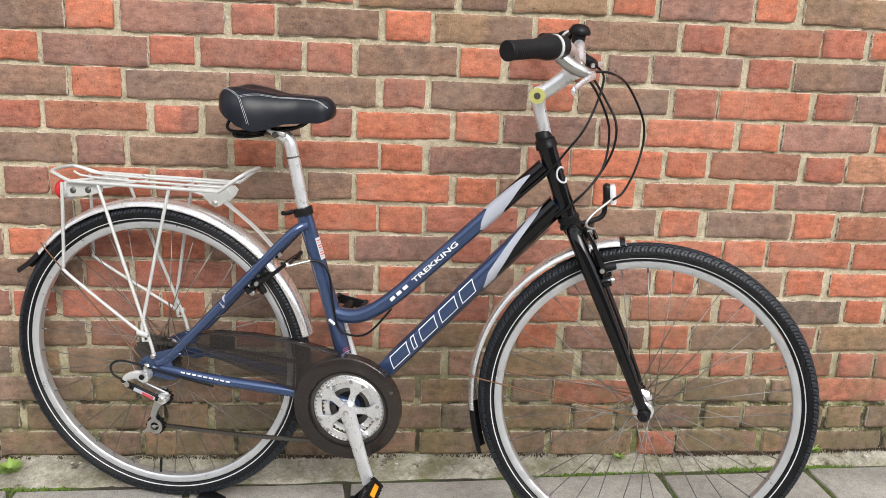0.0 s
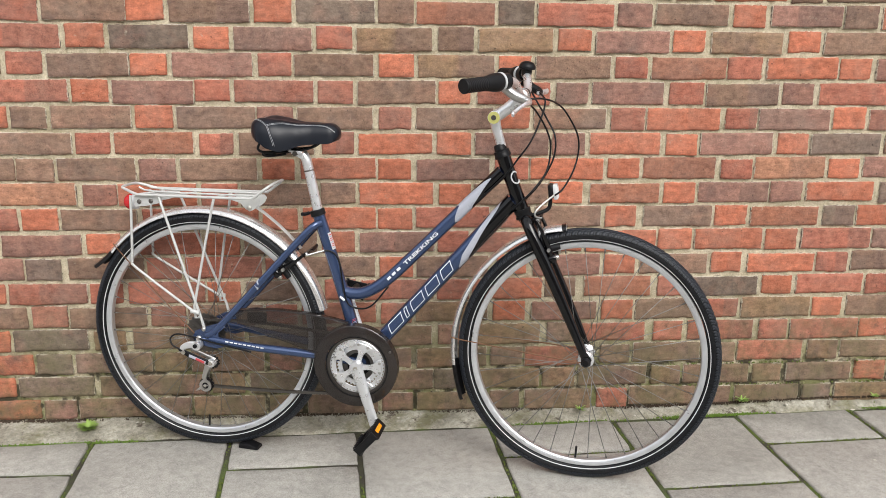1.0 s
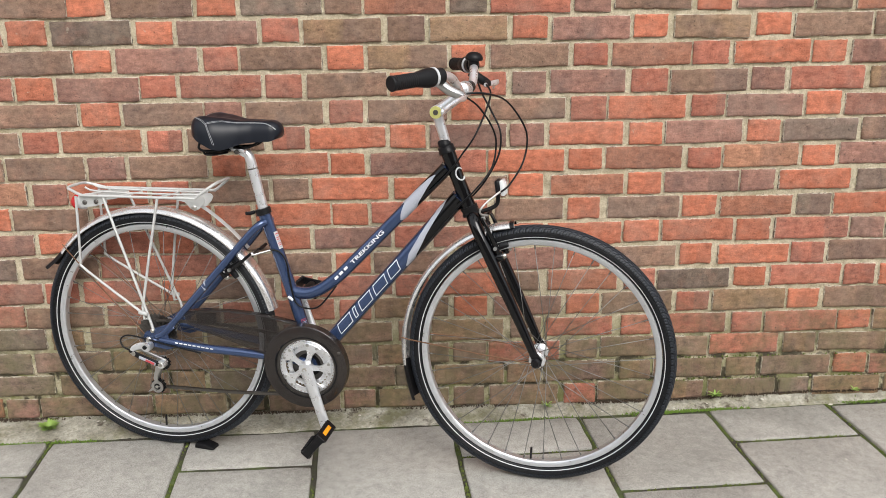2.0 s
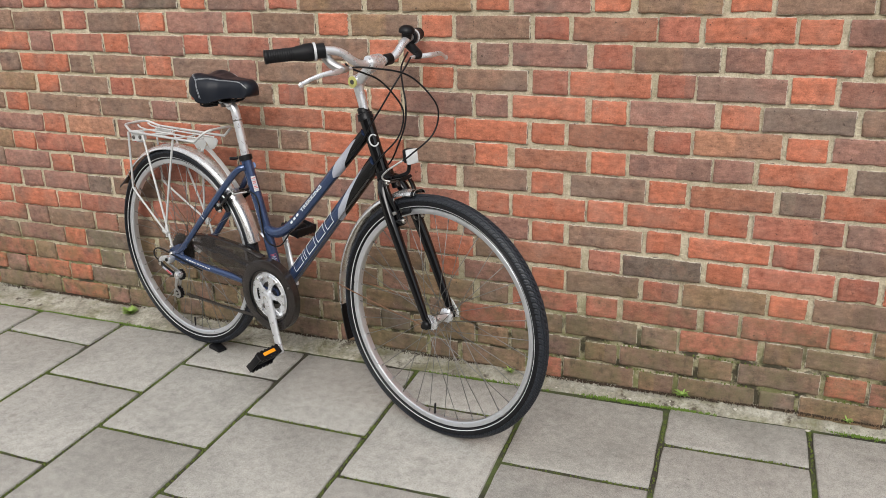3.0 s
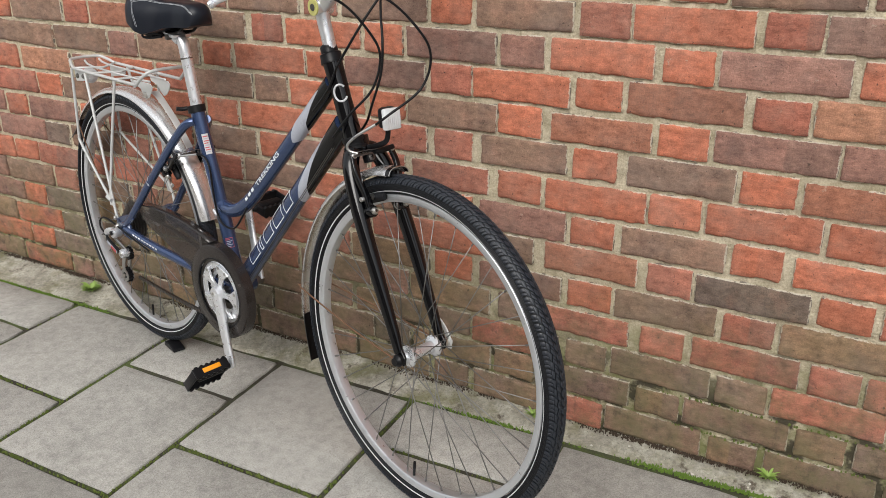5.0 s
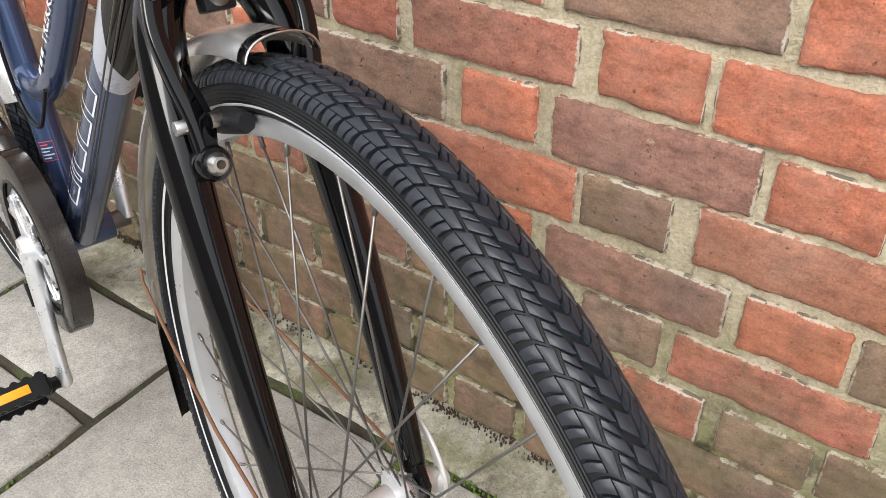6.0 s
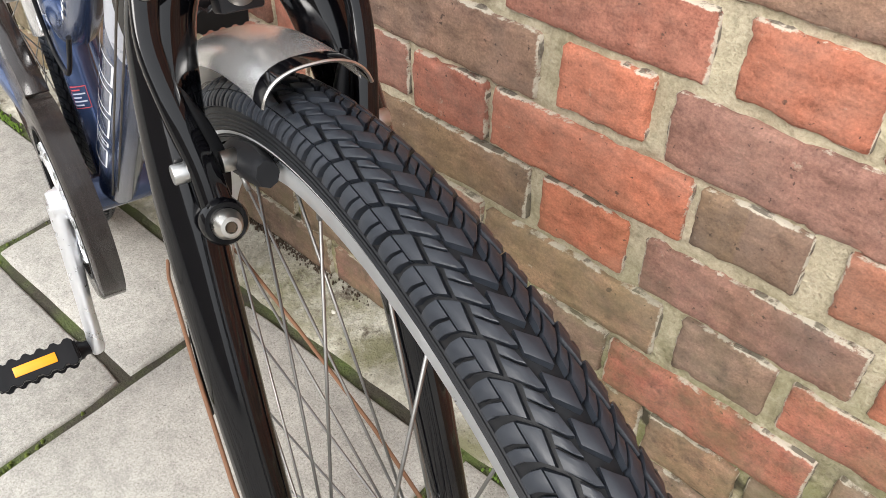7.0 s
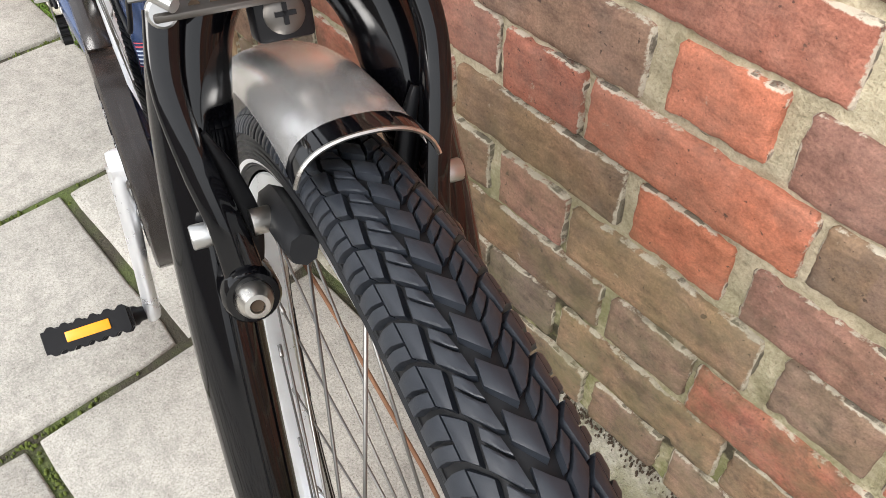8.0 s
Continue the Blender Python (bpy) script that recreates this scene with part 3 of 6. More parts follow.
def slab_mesh(corners, seed):
    """A paving slab with worn arrises; corners run anticlockwise seen from above."""
    rng = random.Random(seed)
    c = sum((Vector((x, y, 0)) for x, y in corners), Vector()) / len(corners)
    ring = []
    n = len(corners)
    for i in range(n):
        a, b = Vector((*corners[i], 0)), Vector((*corners[(i + 1) % n], 0))
        for s in range(8):
            p = a.lerp(b, s / 8)
            p += (c - p).normalized() * (0.0035 + 0.0022 * (noise.noise(p * 23 + Vector((seed, 0, 0))) + 0.4))
            if s == 0:
                p += (c - p).normalized() * rng.uniform(0.001, 0.006)
            ring.append(p)
    m = len(ring)
    verts = []
    for dz, inset in ((-0.05, 0.0), (-0.005, 0.0), (-0.0015, 0.0018), (0.0, 0.005)):
        for p in ring:
            q = p + (c - p).normalized() * inset
            verts.append((q.x, q.y, dz))
    faces = [tuple(range(3 * m, 4 * m))]
    for j in range(3):
        for i in range(m):
            k = (i + 1) % m
            faces.append((j * m + i, j * m + k, (j + 1) * m + k, (j + 1) * m + i))
    return verts, faces


def fillet_top(x):
    """Height of the cement strip where it meets the wall."""
    return 0.012 + 0.02 * max(0, min(1, (x - 0.9) / 0.9)) + 0.006 * noise.noise(Vector((x * 3, 7, 0)))


def build_ground():
    v = [(-60, -60, -0.03), (60, -60, -0.03), (60, 0.2, -0.03), (-60, 0.2, -0.03)]
    tagged(part("ground", mesh_of("ground", v, [(0, 1, 2, 3)], M_GROUND, False)), "grey concrete street surface beyond the paving", "ground", kind="structure")
    pave = part("pavement", None)
    tagged(pave, "grey square concrete slabs laid in staggered rows with mossy joints", "pavement", kind="structure")
    nx, ny = 130, 80
    verts, faces = [], []
    for j in range(ny + 1):
        for i in range(nx + 1):
            x, y = -3.1 + 6.2 * i / nx, -3.45 + 3.45 * j / ny
            verts.append((x, y, -0.0075 + 0.003 * noise.noise(Vector((x * 14, y * 14, 0)))))
    for j in range(ny):
        for i in range(nx):
            a = j * (nx + 1) + i
            faces.append((a, a + 1, a + nx + 2, a + nx + 1))
    part("joint", mesh_of("joint", verts, faces, M_JOINT), pave, "dark soil and moss in the joints")
    rng = random.Random(8)
    for i in range(len(LINES) - 1):
        xm = (LINES[i] + LINES[i + 1]) / 2
        top = None
        for j in range(-1, 9):
            def low(x):
                return joint_y(i, j, x)
            def high(x):
                return min(joint_y(i, j - 1, x), edge_y(x))
            g = 0.0035
            xl, xr = LINES[i], LINES[i + 1]
            if low(xm) > edge_y(xm) - 0.03:
                continue
            pts = []
            for xa, ya, sx, sy in ((xl, low(xl), 1, 1), (xr, low(xr), -1, 1), (xr, high(xr), -1, -1), (xl, high(xl), 1, -1)):
                pts.append((xa - 0.055 * (ya + 0.3) + sx * g, ya + sy * g))
            vv, ff = slab_mesh(pts, i * 20 + j)
            ob = part("slab", mesh_of("slab", vv, ff, M_SLAB), pave)
            ob.location = (0, 0, rng.uniform(-0.002, 0.002))
    # cement fillet along the foot of the wall
    nx, ny = 340, 10
    verts, faces = [], []
    for i in range(nx + 1):
        x = -3.2 + 6.4 * i / nx
        for j in range(ny + 1):
            t = j / ny
            y = edge_y(x) * (1 - t) + 0.012 * t - (1 - t) * 0.004 * noise.noise(Vector((x * 9, 0, 0)))
            rise = fillet_top(x)
            z = -0.008 * (1 - t) ** 3 + rise * t ** 1.6 + 0.006 * noise.noise(Vector((x * 11, y * 15, 2))) + 0.003 * noise.noise(Vector((x * 45, y * 45, 2)))
            verts.append((x, y, z if j else -0.02))
    for i in range(nx):
        for j in range(ny):
            a = i * (ny + 1) + j
            faces.append((a, a + ny + 1, a + ny + 2, a + 1))
    tagged(part("cement_fillet", mesh_of("cement_fillet", verts, faces, M_STRIP)), "rough mossy cement strip between wall and slabs", "kerb strip", kind="structure")


def build_opposite():
    """Unseen wall added across the street: closes the view behind the camera, darkens reflections."""
    ob = block("unseen_wall_south", pose(0, -13.0, 2.9), (50, 0.4, 6.2), M_BACKDROP, None, 0)
    tagged(ob, "unseen plain wall added across the street to darken reflections", "wall", kind="structure")


build_wall()
build_ground()
build_opposite()


# ---------------------------------------------------------------- bicycle
# bicycle space: x forwards from the rear hub, y to its left (the wall side), z up from the ground
bike = new("bicycle")
bike.matrix_basis = pose(-0.444, -0.148, 0, -1.2, 0, -13.5)
tagged(bike, "blue and black step-through trekking bicycle leaning on a brick wall", "bicycle")
R_TYRE, R_RIM, Z_HUB, X_FRONT = 0.354, 0.3175, 0.352, 1.087
RT = 0.0186
RC = R_TYRE - RT - 0.0028
BB = (0.457, 0.294)
HT0, HT1 = Vector((0.842, 0, 0.892)), Vector((0.899, 0, 0.744))
STEER = Matrix.Translation(HT0) @ Matrix.Rotation(radians(-4.0), 4, HT0 - HT1) @ Matrix.Translation(-HT0)


def steered(*obs):
    """Turns front parts a little towards the street about the head tube."""
    for ob in obs:
        ob.matrix_basis = STEER
    return obs[0]


LEAN = Matrix.Translation((0, 0.010, 0.72)) @ Matrix.Rotation(radians(-2.1), 4, "X") @ Matrix.Translation((0, 0, -0.72))
FORK = LEAN @ Matrix.Translation(HT0) @ Matrix.Rotation(radians(-2.5), 4, HT0 - HT1) @ Matrix.Translation(-HT0)


def forked(*obs):
    """Parts that sit on the fork."""
    for ob in obs:
        ob.matrix_basis = FORK
    return obs[0]



def tread_data(cx):
    """Raised tread round the tyre: arched shoulder lugs ending in two fingers, sheared inner blocks, a zigzag groove along the middle."""
    verts, faces = [], []
    count = 136
    pitch = 2 * math.pi / count
    deg = math.radians

    def at(s, phi, h):
        r = RC + (RT + h) * math.cos(phi)
        return (cx + r * math.cos(s), (RT + h) * math.sin(phi), Z_HUB + r * math.sin(s))

    def arch(phi):
        return pitch * float(np.interp(math.degrees(phi), (0, 8, 16, 27, 34.5, 49, 62, 75), (-0.10, -0.06, 0.0, 0.34, 0.58, 0.92, 1.07, 1.10)))

    def lug(s0, side, p0, p1, f0, f1, shear=0.0, n=3, h=0.0031, g0=None, g1=None, shear1=None):
        """A block from angle p0 to p1 across and f0 to f1 (in pitches) along; shear tilts its ends."""
        o = len(verts)
        g0, g1 = (f0 if g0 is None else g0), (f1 if g1 is None else g1)
        shear1 = shear if shear1 is None else shear1
        cols = (0.0, 0.05, 0.16, 0.5, 0.84, 0.95, 1.0)
        for i in range(n + 2):
            t = 0.0 if i == 0 else 1.0 if i == n + 1 else 0.04 + 0.92 * (i - 1) / (n - 1)
            lo, hi = f0 + (g0 - f0) * t, f1 + (g1 - f1) * t
            for c in cols:
                phi = p0 + (p1 - p0) * t + (shear * (1 - t) + shear1 * t) * (c - 0.5)
                rim = i in (0, n + 1) or c in (0.0, 1.0)
                soft = i in (1, n) or c in (0.05, 0.95)
                verts.append(at(s0 + arch(phi) + pitch * (lo + (hi - lo) * c), side * phi, -0.0006 if rim else h - 0.0004 if soft else h))
        m = len(cols)
        for i in range(n + 1):
            for c in range(m - 1):
                a = o + i * m + c
                faces.append((a, a + 1, a + m + 1, a + m))

    for k in range(count):
        for side in (1, -1):
            s0 = k * pitch + (0.5 * pitch if side < 0 else 0)
            # long tongue and short block beside the middle row
            lug(s0, side, deg(12.5), deg(32.8), 0.03, 0.56, deg(3), 5, 0.0031, 0.03, 0.58, deg(-3))
            lug(s0, side, deg(15.2), deg(28.8), 0.61, 0.965, deg(3), 4, 0.0029, 0.63, 0.965, deg(-3))
            # shoulder block, split by a short slot into two fingers on the tyre's edge
            lug(s0, side, deg(34.5), deg(48), 0.03, 0.955, deg(-6), 5, 0.0034, 0.04, 0.94, 0.0)
            lug(s0, side, deg(47.9), deg(73), 0.04, 0.36, 0.0, 5, 0.0034, 0.06, 0.36)
            lug(s0, side, deg(47.9), deg(73), 0.40, 0.94, 0.0, 5, 0.0034, 0.46, 0.80)
        # slanted block of the middle row
        lug(k * pitch, 1, deg(-10), deg(9), 0.42, 1.0, deg(4), 5, 0.0030, -0.12, 0.52)
    return verts, faces


def tyre_profile():
    """The casing: a round tyre whose walls close on the rim."""
    pts = []
    for i in range(25):
        a = radians(-138 + 276 * i / 24)
        pts.append((RC + RT * math.cos(a), RT * math.sin(a)))
    return pts


def build_wheel(name, cx, big_hub):
    # rim: box section with flat braking walls
    prof = [(R_RIM, -0.0118), (R_RIM - 0.001, -0.0128), (R_RIM - 0.0112, -0.0128), (R_RIM - 0.0155, -0.0095), (R_RIM - 0.0168, 0.0), (R_RIM - 0.0155, 0.0095),
            (R_RIM - 0.0112, 0.0128), (R_RIM - 0.001, 0.0128), (R_RIM, 0.0118), (R_RIM - 0.004, 0.009), (R_RIM - 0.006, 0.0), (R_RIM - 0.004, -0.009)]
    c = (cx, 0, Z_HUB)
    rim = lathe(name, prof, c, M_RIM, bike, sides=120, closed=True, label="silver alloy rim with wire spokes")
    lathe("tyre", tyre_profile(), c, M_TYRE, rim, sides=144, label="black rubber tyre with knobbly tread", caps=False)
    v, f = tread_data(cx)
    me = mesh_of("tread", v, f, M_LUG)
    part("tread", sharpen(me, 32), rim, "knobbly black tread blocks")
    for side in (-1, 1):
        band = []
        for a in (112, 119):
            a = radians(a)
            band.append((RC + (RT + 0.0004) * math.cos(a), side * (RT + 0.0004) * math.sin(a)))
        bump = [(band[0][0], band[0][1]), ((band[0][0] + band[1][0]) / 2, (band[0][1] + band[1][1]) / 2 + side * 0.0003), (band[1][0], band[1][1])]
        lathe("reflective_band", bump, c, M_REFLECT, rim, sides=144, label="pale reflective stripe on the tyre wall", caps=False)
        for da in (82.0, 90.0, 98.0, 105.0, 122.5, 127.0):
            a = radians(da)
            q = (RC + (RT + 0.0003) * math.cos(a), side * (RT + 0.0003) * math.sin(a))
            lathe("bead_rib", [(q[0] + 0.0006, q[1]), (q[0], q[1] + side * 0.0006), (q[0] - 0.0006, q[1])], c, M_TYRE, rim, sides=120, caps=False)
    if big_hub:
        hub = [(0.007, -0.062), (0.012, -0.05), (0.018, -0.03), (0.03, -0.026), (0.03, -0.022), (0.016, -0.018), (0.016, 0.03), (0.028, 0.034), (0.028, 0.038), (0.012, 0.044), (0.007, 0.062)]
    else:
        hub = [(0.0065, -0.05), (0.011, -0.046), (0.012, -0.04), (0.022, -0.036), (0.022, -0.0325), (0.0125, -0.027), (0.0115, 0.0), (0.0125, 0.027), (0.022, 0.0325), (0.022, 0.036), (0.012, 0.04), (0.011, 0.046), (0.0065, 0.05)]
    lathe("hub", hub, c, M_ALLOY, rim, sides=36, label="polished alloy hub")
    lathe("axle", [(0.0048, -0.068), (0.0048, 0.068)], c, M_STEEL, rim, sides=12)
    flange = 0.026 if big_hub else 0.0195
    ydish = (-0.024, 0.036) if big_hub else (-0.034, 0.034)
    for k in range(36):
        side = k % 2
        j = k // 2
        a_rim = 2 * math.pi * k / 36 + 0.06
        way = 1 if j % 2 else -1
        a_hub = a_rim + way * radians(66)
        p0 = Vector((flange * math.cos(a_hub), ydish[side] + (0.002 if j % 2 else -0.002), flange * math.sin(a_hub)))
        rr = R_RIM - 0.016
        p1 = Vector((rr * math.cos(a_rim), ydish[side] * 0.06, rr * math.sin(a_rim)))
        v, f = sweep_data([p0, p1], 0.001, 6, 1)
        d = (p1 - p0).normalized()
        v2, f2 = sweep_data([p1 - d * 0.012, p1], 0.0019, 6, 1)
        v, f = merge((v, f), (v2, f2))
        part("spoke", mesh_of("spoke", [q + Vector(c) for q in v], f, M_SPOKE), rim)
    # valve
    a = radians(-93)
    d = Vector((math.cos(a), 0, math.sin(a)))
    q = Vector(c) + d * (R_RIM - 0.016)
    tube("valve", [q, q - d * 0.018, q - d * 0.019, q - d * 0.034], [0.003, 0.003, 0.0036, 0.003], M_PLAST, rim, "black valve cap", 10, 1)
    return rim


forked(build_wheel("front_wheel", X_FRONT, False))
build_wheel("rear_wheel", 0.0, True)

# frame


def frame_tube(name, pts, radius, material=M_BLUE, label="", **kw):
    return tube(name, pts, radius, material, bike, label, kw.pop("sides", 20), **kw)


frame_tube("seat_tube", [(BB[0], 0, BB[1]), (0.398, 0, 0.51), (0.336, 0, 0.712)], 0.0172)
TT = [(0.404, 0, 0.494), (0.43, 0, 0.489), (0.462, 0, 0.492), (0.50, 0, 0.511), (0.545, 0, 0.547), (0.60, 0, 0.602)]
tt_end = Vector((0.842, 0, 0.848))
frame_tube("top_tube", TT + [Vector(TT[-1]).lerp(tt_end, 0.5), tt_end], 0.0168, label="curved blue step-through tube")
dt0, dt1 = Vector((BB[0] + 0.004, 0, BB[1] + 0.004)), Vector((0.874, 0, 0.772))
frame_tube("down_tube", [dt0, dt1], 0.0215, label="thick metallic blue tube", steps=1)
ax_h = (HT1 - HT0).normalized()
frame_tube("head_tube", [HT0, HT0.lerp(HT1, 0.5), HT1], [0.0195, 0.018, 0.0195], M_BLACK, "gloss black head tube")
lathe("upper_headset", [(0.013, -0.03), (0.0165, -0.026), (0.017, -0.014), (0.021, -0.012), (0.021, -0.004), (0.0225, 0.0), (0.0225, 0.006)], HT0, M_PLAST, bike, ax_h, 28)
lathe("lower_headset", [(0.0225, -0.006), (0.0225, 0.002), (0.021, 0.004), (0.021, 0.01), (0.0235, 0.012), (0.0235, 0.018)], HT1, M_PLAST, bike, ax_h, 28)
lathe("bottom_bracket", [(0.021, -0.036), (0.0215, -0.034), (0.0215, 0.034), (0.021, 0.036)], (BB[0], 0, BB[1]), M_BLUE, bike, sides=28)
for s in (-1, 1):
    frame_tube("chain_stay", [(BB[0] - 0.01, s * 0.03, BB[1] + 0.004), (0.33, s * 0.043, 0.315), (0.15, s * 0.062, 0.333), (0.03, s * 0.066, 0.349)], [0.013, 0.0125, 0.0115, 0.010], sides=16, label="blue lower stay")
    frame_tube("seat_stay", [(0.346, s * 0.016, 0.69), (0.315, s * 0.035, 0.668), (0.19, s * 0.055, 0.53), (0.055, s * 0.066, 0.383), (0.02, s * 0.067, 0.36)], [0.0105, 0.0105, 0.0105, 0.010, 0.009], sides=16, label="blue upper stay")
    drop = [(-0.022, 0.352), (-0.012, 0.372), (0.02, 0.386), (0.062, 0.40), (0.078, 0.388), (0.055, 0.368), (0.058, 0.345), (0.075, 0.33), (0.05, 0.322), (0.015, 0.328), (-0.012, 0.336)]
    plate("dropout", drop, s * 0.067 - 0.003, s * 0.067 + 0.003, M_BLUE, bike, 0.0012)
    lathe("axle_nut", [(0.009, 0), (0.009, 0.007), (0.006, 0.009), (0.0045, 0.014)], (0, s * 0.07, Z_HUB), M_CHROME, bike, (0, s, 0), 6)

# fork
for s in (-1, 1):
    forked(tube("fork_leg", [(0.906, s * 0.010, 0.728), (0.914, s * 0.028, 0.719), (0.929, s * 0.0415, 0.692), (0.962, s * 0.0505, 0.625), (1.008, s * 0.054, 0.53), (1.062, s * 0.054, 0.413), (1.082, s * 0.054, 0.366)],
                 [0.015, 0.0165, 0.0165, 0.016, 0.0145, 0.0115, 0.0095], M_BLACK, bike, "gloss black fork leg with scuffs", 20))
    forked(plate("fork_end", [(1.075, 0.372), (1.09, 0.376), (1.102, 0.36), (1.1, 0.343), (1.087, 0.338), (1.074, 0.345)], s * 0.054 - 0.003, s * 0.054 + 0.003, M_BLACK, bike, 0.001))
    forked(lathe("fork_nut", [(0.013, 0), (0.013, 0.006), (0.009, 0.01), (0.008, 0.014)], (X_FRONT, s * 0.057, Z_HUB), M_PLAST if s < 0 else M_CHROME, bike, (0, s, 0), 16))
forked(tube("fork_crown", [(0.897, 0, 0.748), (0.904, 0, 0.731), (0.911, 0, 0.714)], [0.0215, 0.021, 0.017], M_BLACK, bike, "", 24))


# mudguards
def guard_drop(u, sag):
    return sag * abs(u) ** 2.3


def guard_side(u, half):
    return half * math.sin(u * 1.35) / math.sin(1.35)


def mudguard_data(cx, r, a0, a1, half=0.026, sag=0.015, n=64, flare=0.0, thick=0.0009, tip_lift=0.0):
    """A rolled guard: an arc round the wheel with a curved cross-section, two skins thick."""
    verts, faces = [], []
    m = 12
    for layer in (0, 1):
        for i in range(n + 1):
            a = radians(a0 + (a1 - a0) * i / n)
            fl = flare * (i / n) ** 2 + tip_lift * max(0.0, 1 - (a0 + (a1 - a0) * i / n - 101) / 24) ** 2
            for j in range(m + 1):
                u = -1 + 2 * j / m
                rr = r + fl - guard_drop(u, sag) - layer * thick
                verts.append((cx + rr * math.cos(a), guard_side(u, half), Z_HUB + rr * math.sin(a)))
    w = m + 1
    o = (n + 1) * w
    for i in range(n):
        for j in range(m):
            a = i * w + j
            faces.append((a, a + 1, a + w + 1, a + w))
            faces.append((o + a, o + a + w, o + a + w + 1, o + a + 1))
        for j in (0, m):
            a = i * w + j
            faces.append((a, a + w, o + a + w, o + a))
    for i in (0, n):
        for j in range(m):
            a = i * w + j
            faces.append((a, a + 1, o + a + 1, o + a))
    return verts, faces


def mudguard(name, cx, r, a0, a1, material, parent, label, **kw):
    v, f = mudguard_data(cx, r, a0, a1, **kw)
    return part(name, sharpen(mesh_of(name, v, f, material), 60), parent, label)


fg = mudguard("front_mudguard", X_FRONT, 0.3765, 102.6, 188, M_GUARD, bike, "polished silver mudguard with fine scratches", half=0.0245, sag=0.014, tip_lift=-0.0095)
forked(fg)
mudguard("tip_trim", X_FRONT, 0.3775, 101.2, 102.9, M_BLACK, fg, "black trim on the guard's end", n=6, half=0.0252, sag=0.014, tip_lift=-0.0095)
tip = [(0.3682 - guard_drop(k / 6, 0.014), guard_side(k / 6, 0.0252)) for k in range(-6, 7)]
tube("tip_edge", [(X_FRONT + q * math.cos(radians(101.0)), y, Z_HUB + q * math.sin(radians(101.0))) for q, y in tip], 0.0009, M_CHROME, fg, "bright rolled edge", 6, 2)
mudguard("mud_flap", X_FRONT, 0.3755, 187, 204, M_PLAST, fg, "black plastic mud flap", n=14, flare=0.006, half=0.025)
rg = mudguard("rear_mudguard", 0, 0.3685, 14, 141, M_GUARD, bike, "polished silver mudguard")
mudguard("mud_flap", 0, 0.3678, 140, 152, M_PLAST, rg, "black plastic mud flap", n=12, flare=0.02, half=0.025)
M_RUST = plain("rusty_wire", (0.17, 0.085, 0.045), 0.85)
for s in (-1, 1):
    forked(tube("mudguard_stay", [(0.722, s * 0.024, 0.382), (0.735, s * 0.032, 0.381), (0.95, s * 0.055, 0.362), (1.078, s * 0.059, 0.35)], 0.0017, M_RUST, bike, "rusty wire stay", 8, 2))
    tube("mudguard_stay", [(-0.265, s * 0.024, 0.60), (-0.255, s * 0.032, 0.592), (-0.12, s * 0.055, 0.465), (-0.012, s * 0.066, 0.358)], 0.0016, M_RUST, bike, "rusty wire stay", 8, 2)

# stem and handlebar
stem = tube("stem", [(0.842, 0, 0.90), (0.832, 0, 0.935), (0.822, 0, 0.968), (0.820, 0, 0.990)], [0.0128, 0.0128, 0.0135, 0.015], M_ALLOY, bike, "silver adjustable stem", 20, 3)
steered(stem)
tube("stem_arm", [(0.818, 0, 0.990), (0.84, 0, 1.004), (0.868, 0, 1.026), (0.884, 0, 1.043)], [0.0168, 0.0152, 0.0155, 0.0195], M_ALLOY, stem, "", 18, 4)
lathe("stem_joint", [(0.012, -0.0195), (0.0165, -0.018), (0.0165, 0.018), (0.012, 0.0195)], (0.819, 0, 0.990), M_ALLOY, stem, sides=28)
lathe("joint_ring", [(0.008, -0.0212), (0.0155, -0.0212), (0.0158, -0.0185)], (0.819, 0, 0.990), M_YELLOW, stem, sides=28, label="pale yellow ring")
lathe("joint_bolt", [(0.0035, -0.0225), (0.0065, -0.0225), (0.007, -0.021)], (0.819, 0, 0.990), M_STEEL, stem, sides=12)
lathe("bar_clamp", [(0.0150, -0.025), (0.0195, -0.023), (0.0205, -0.018), (0.0205, 0.018), (0.0195, 0.023), (0.0150, 0.025)], (0.886, 0.0, 1.045), M_ALLOY, stem, sides=28)
bar_half = [(0.886, 0, 1.045), (0.888, -0.045, 1.046), (0.892, -0.078, 1.056), (0.886, -0.118, 1.083), (0.876, -0.15, 1.092), (0.862, -0.18, 1.092), (0.792, -0.287, 1.086)]
bar = tube("handlebar", [(x, -y, z) for x, y, z in bar_half[:0:-1]] + bar_half, 0.0111, M_ALLOY, bike, "silver swept-back handlebar", 16, 6)
steered(bar)
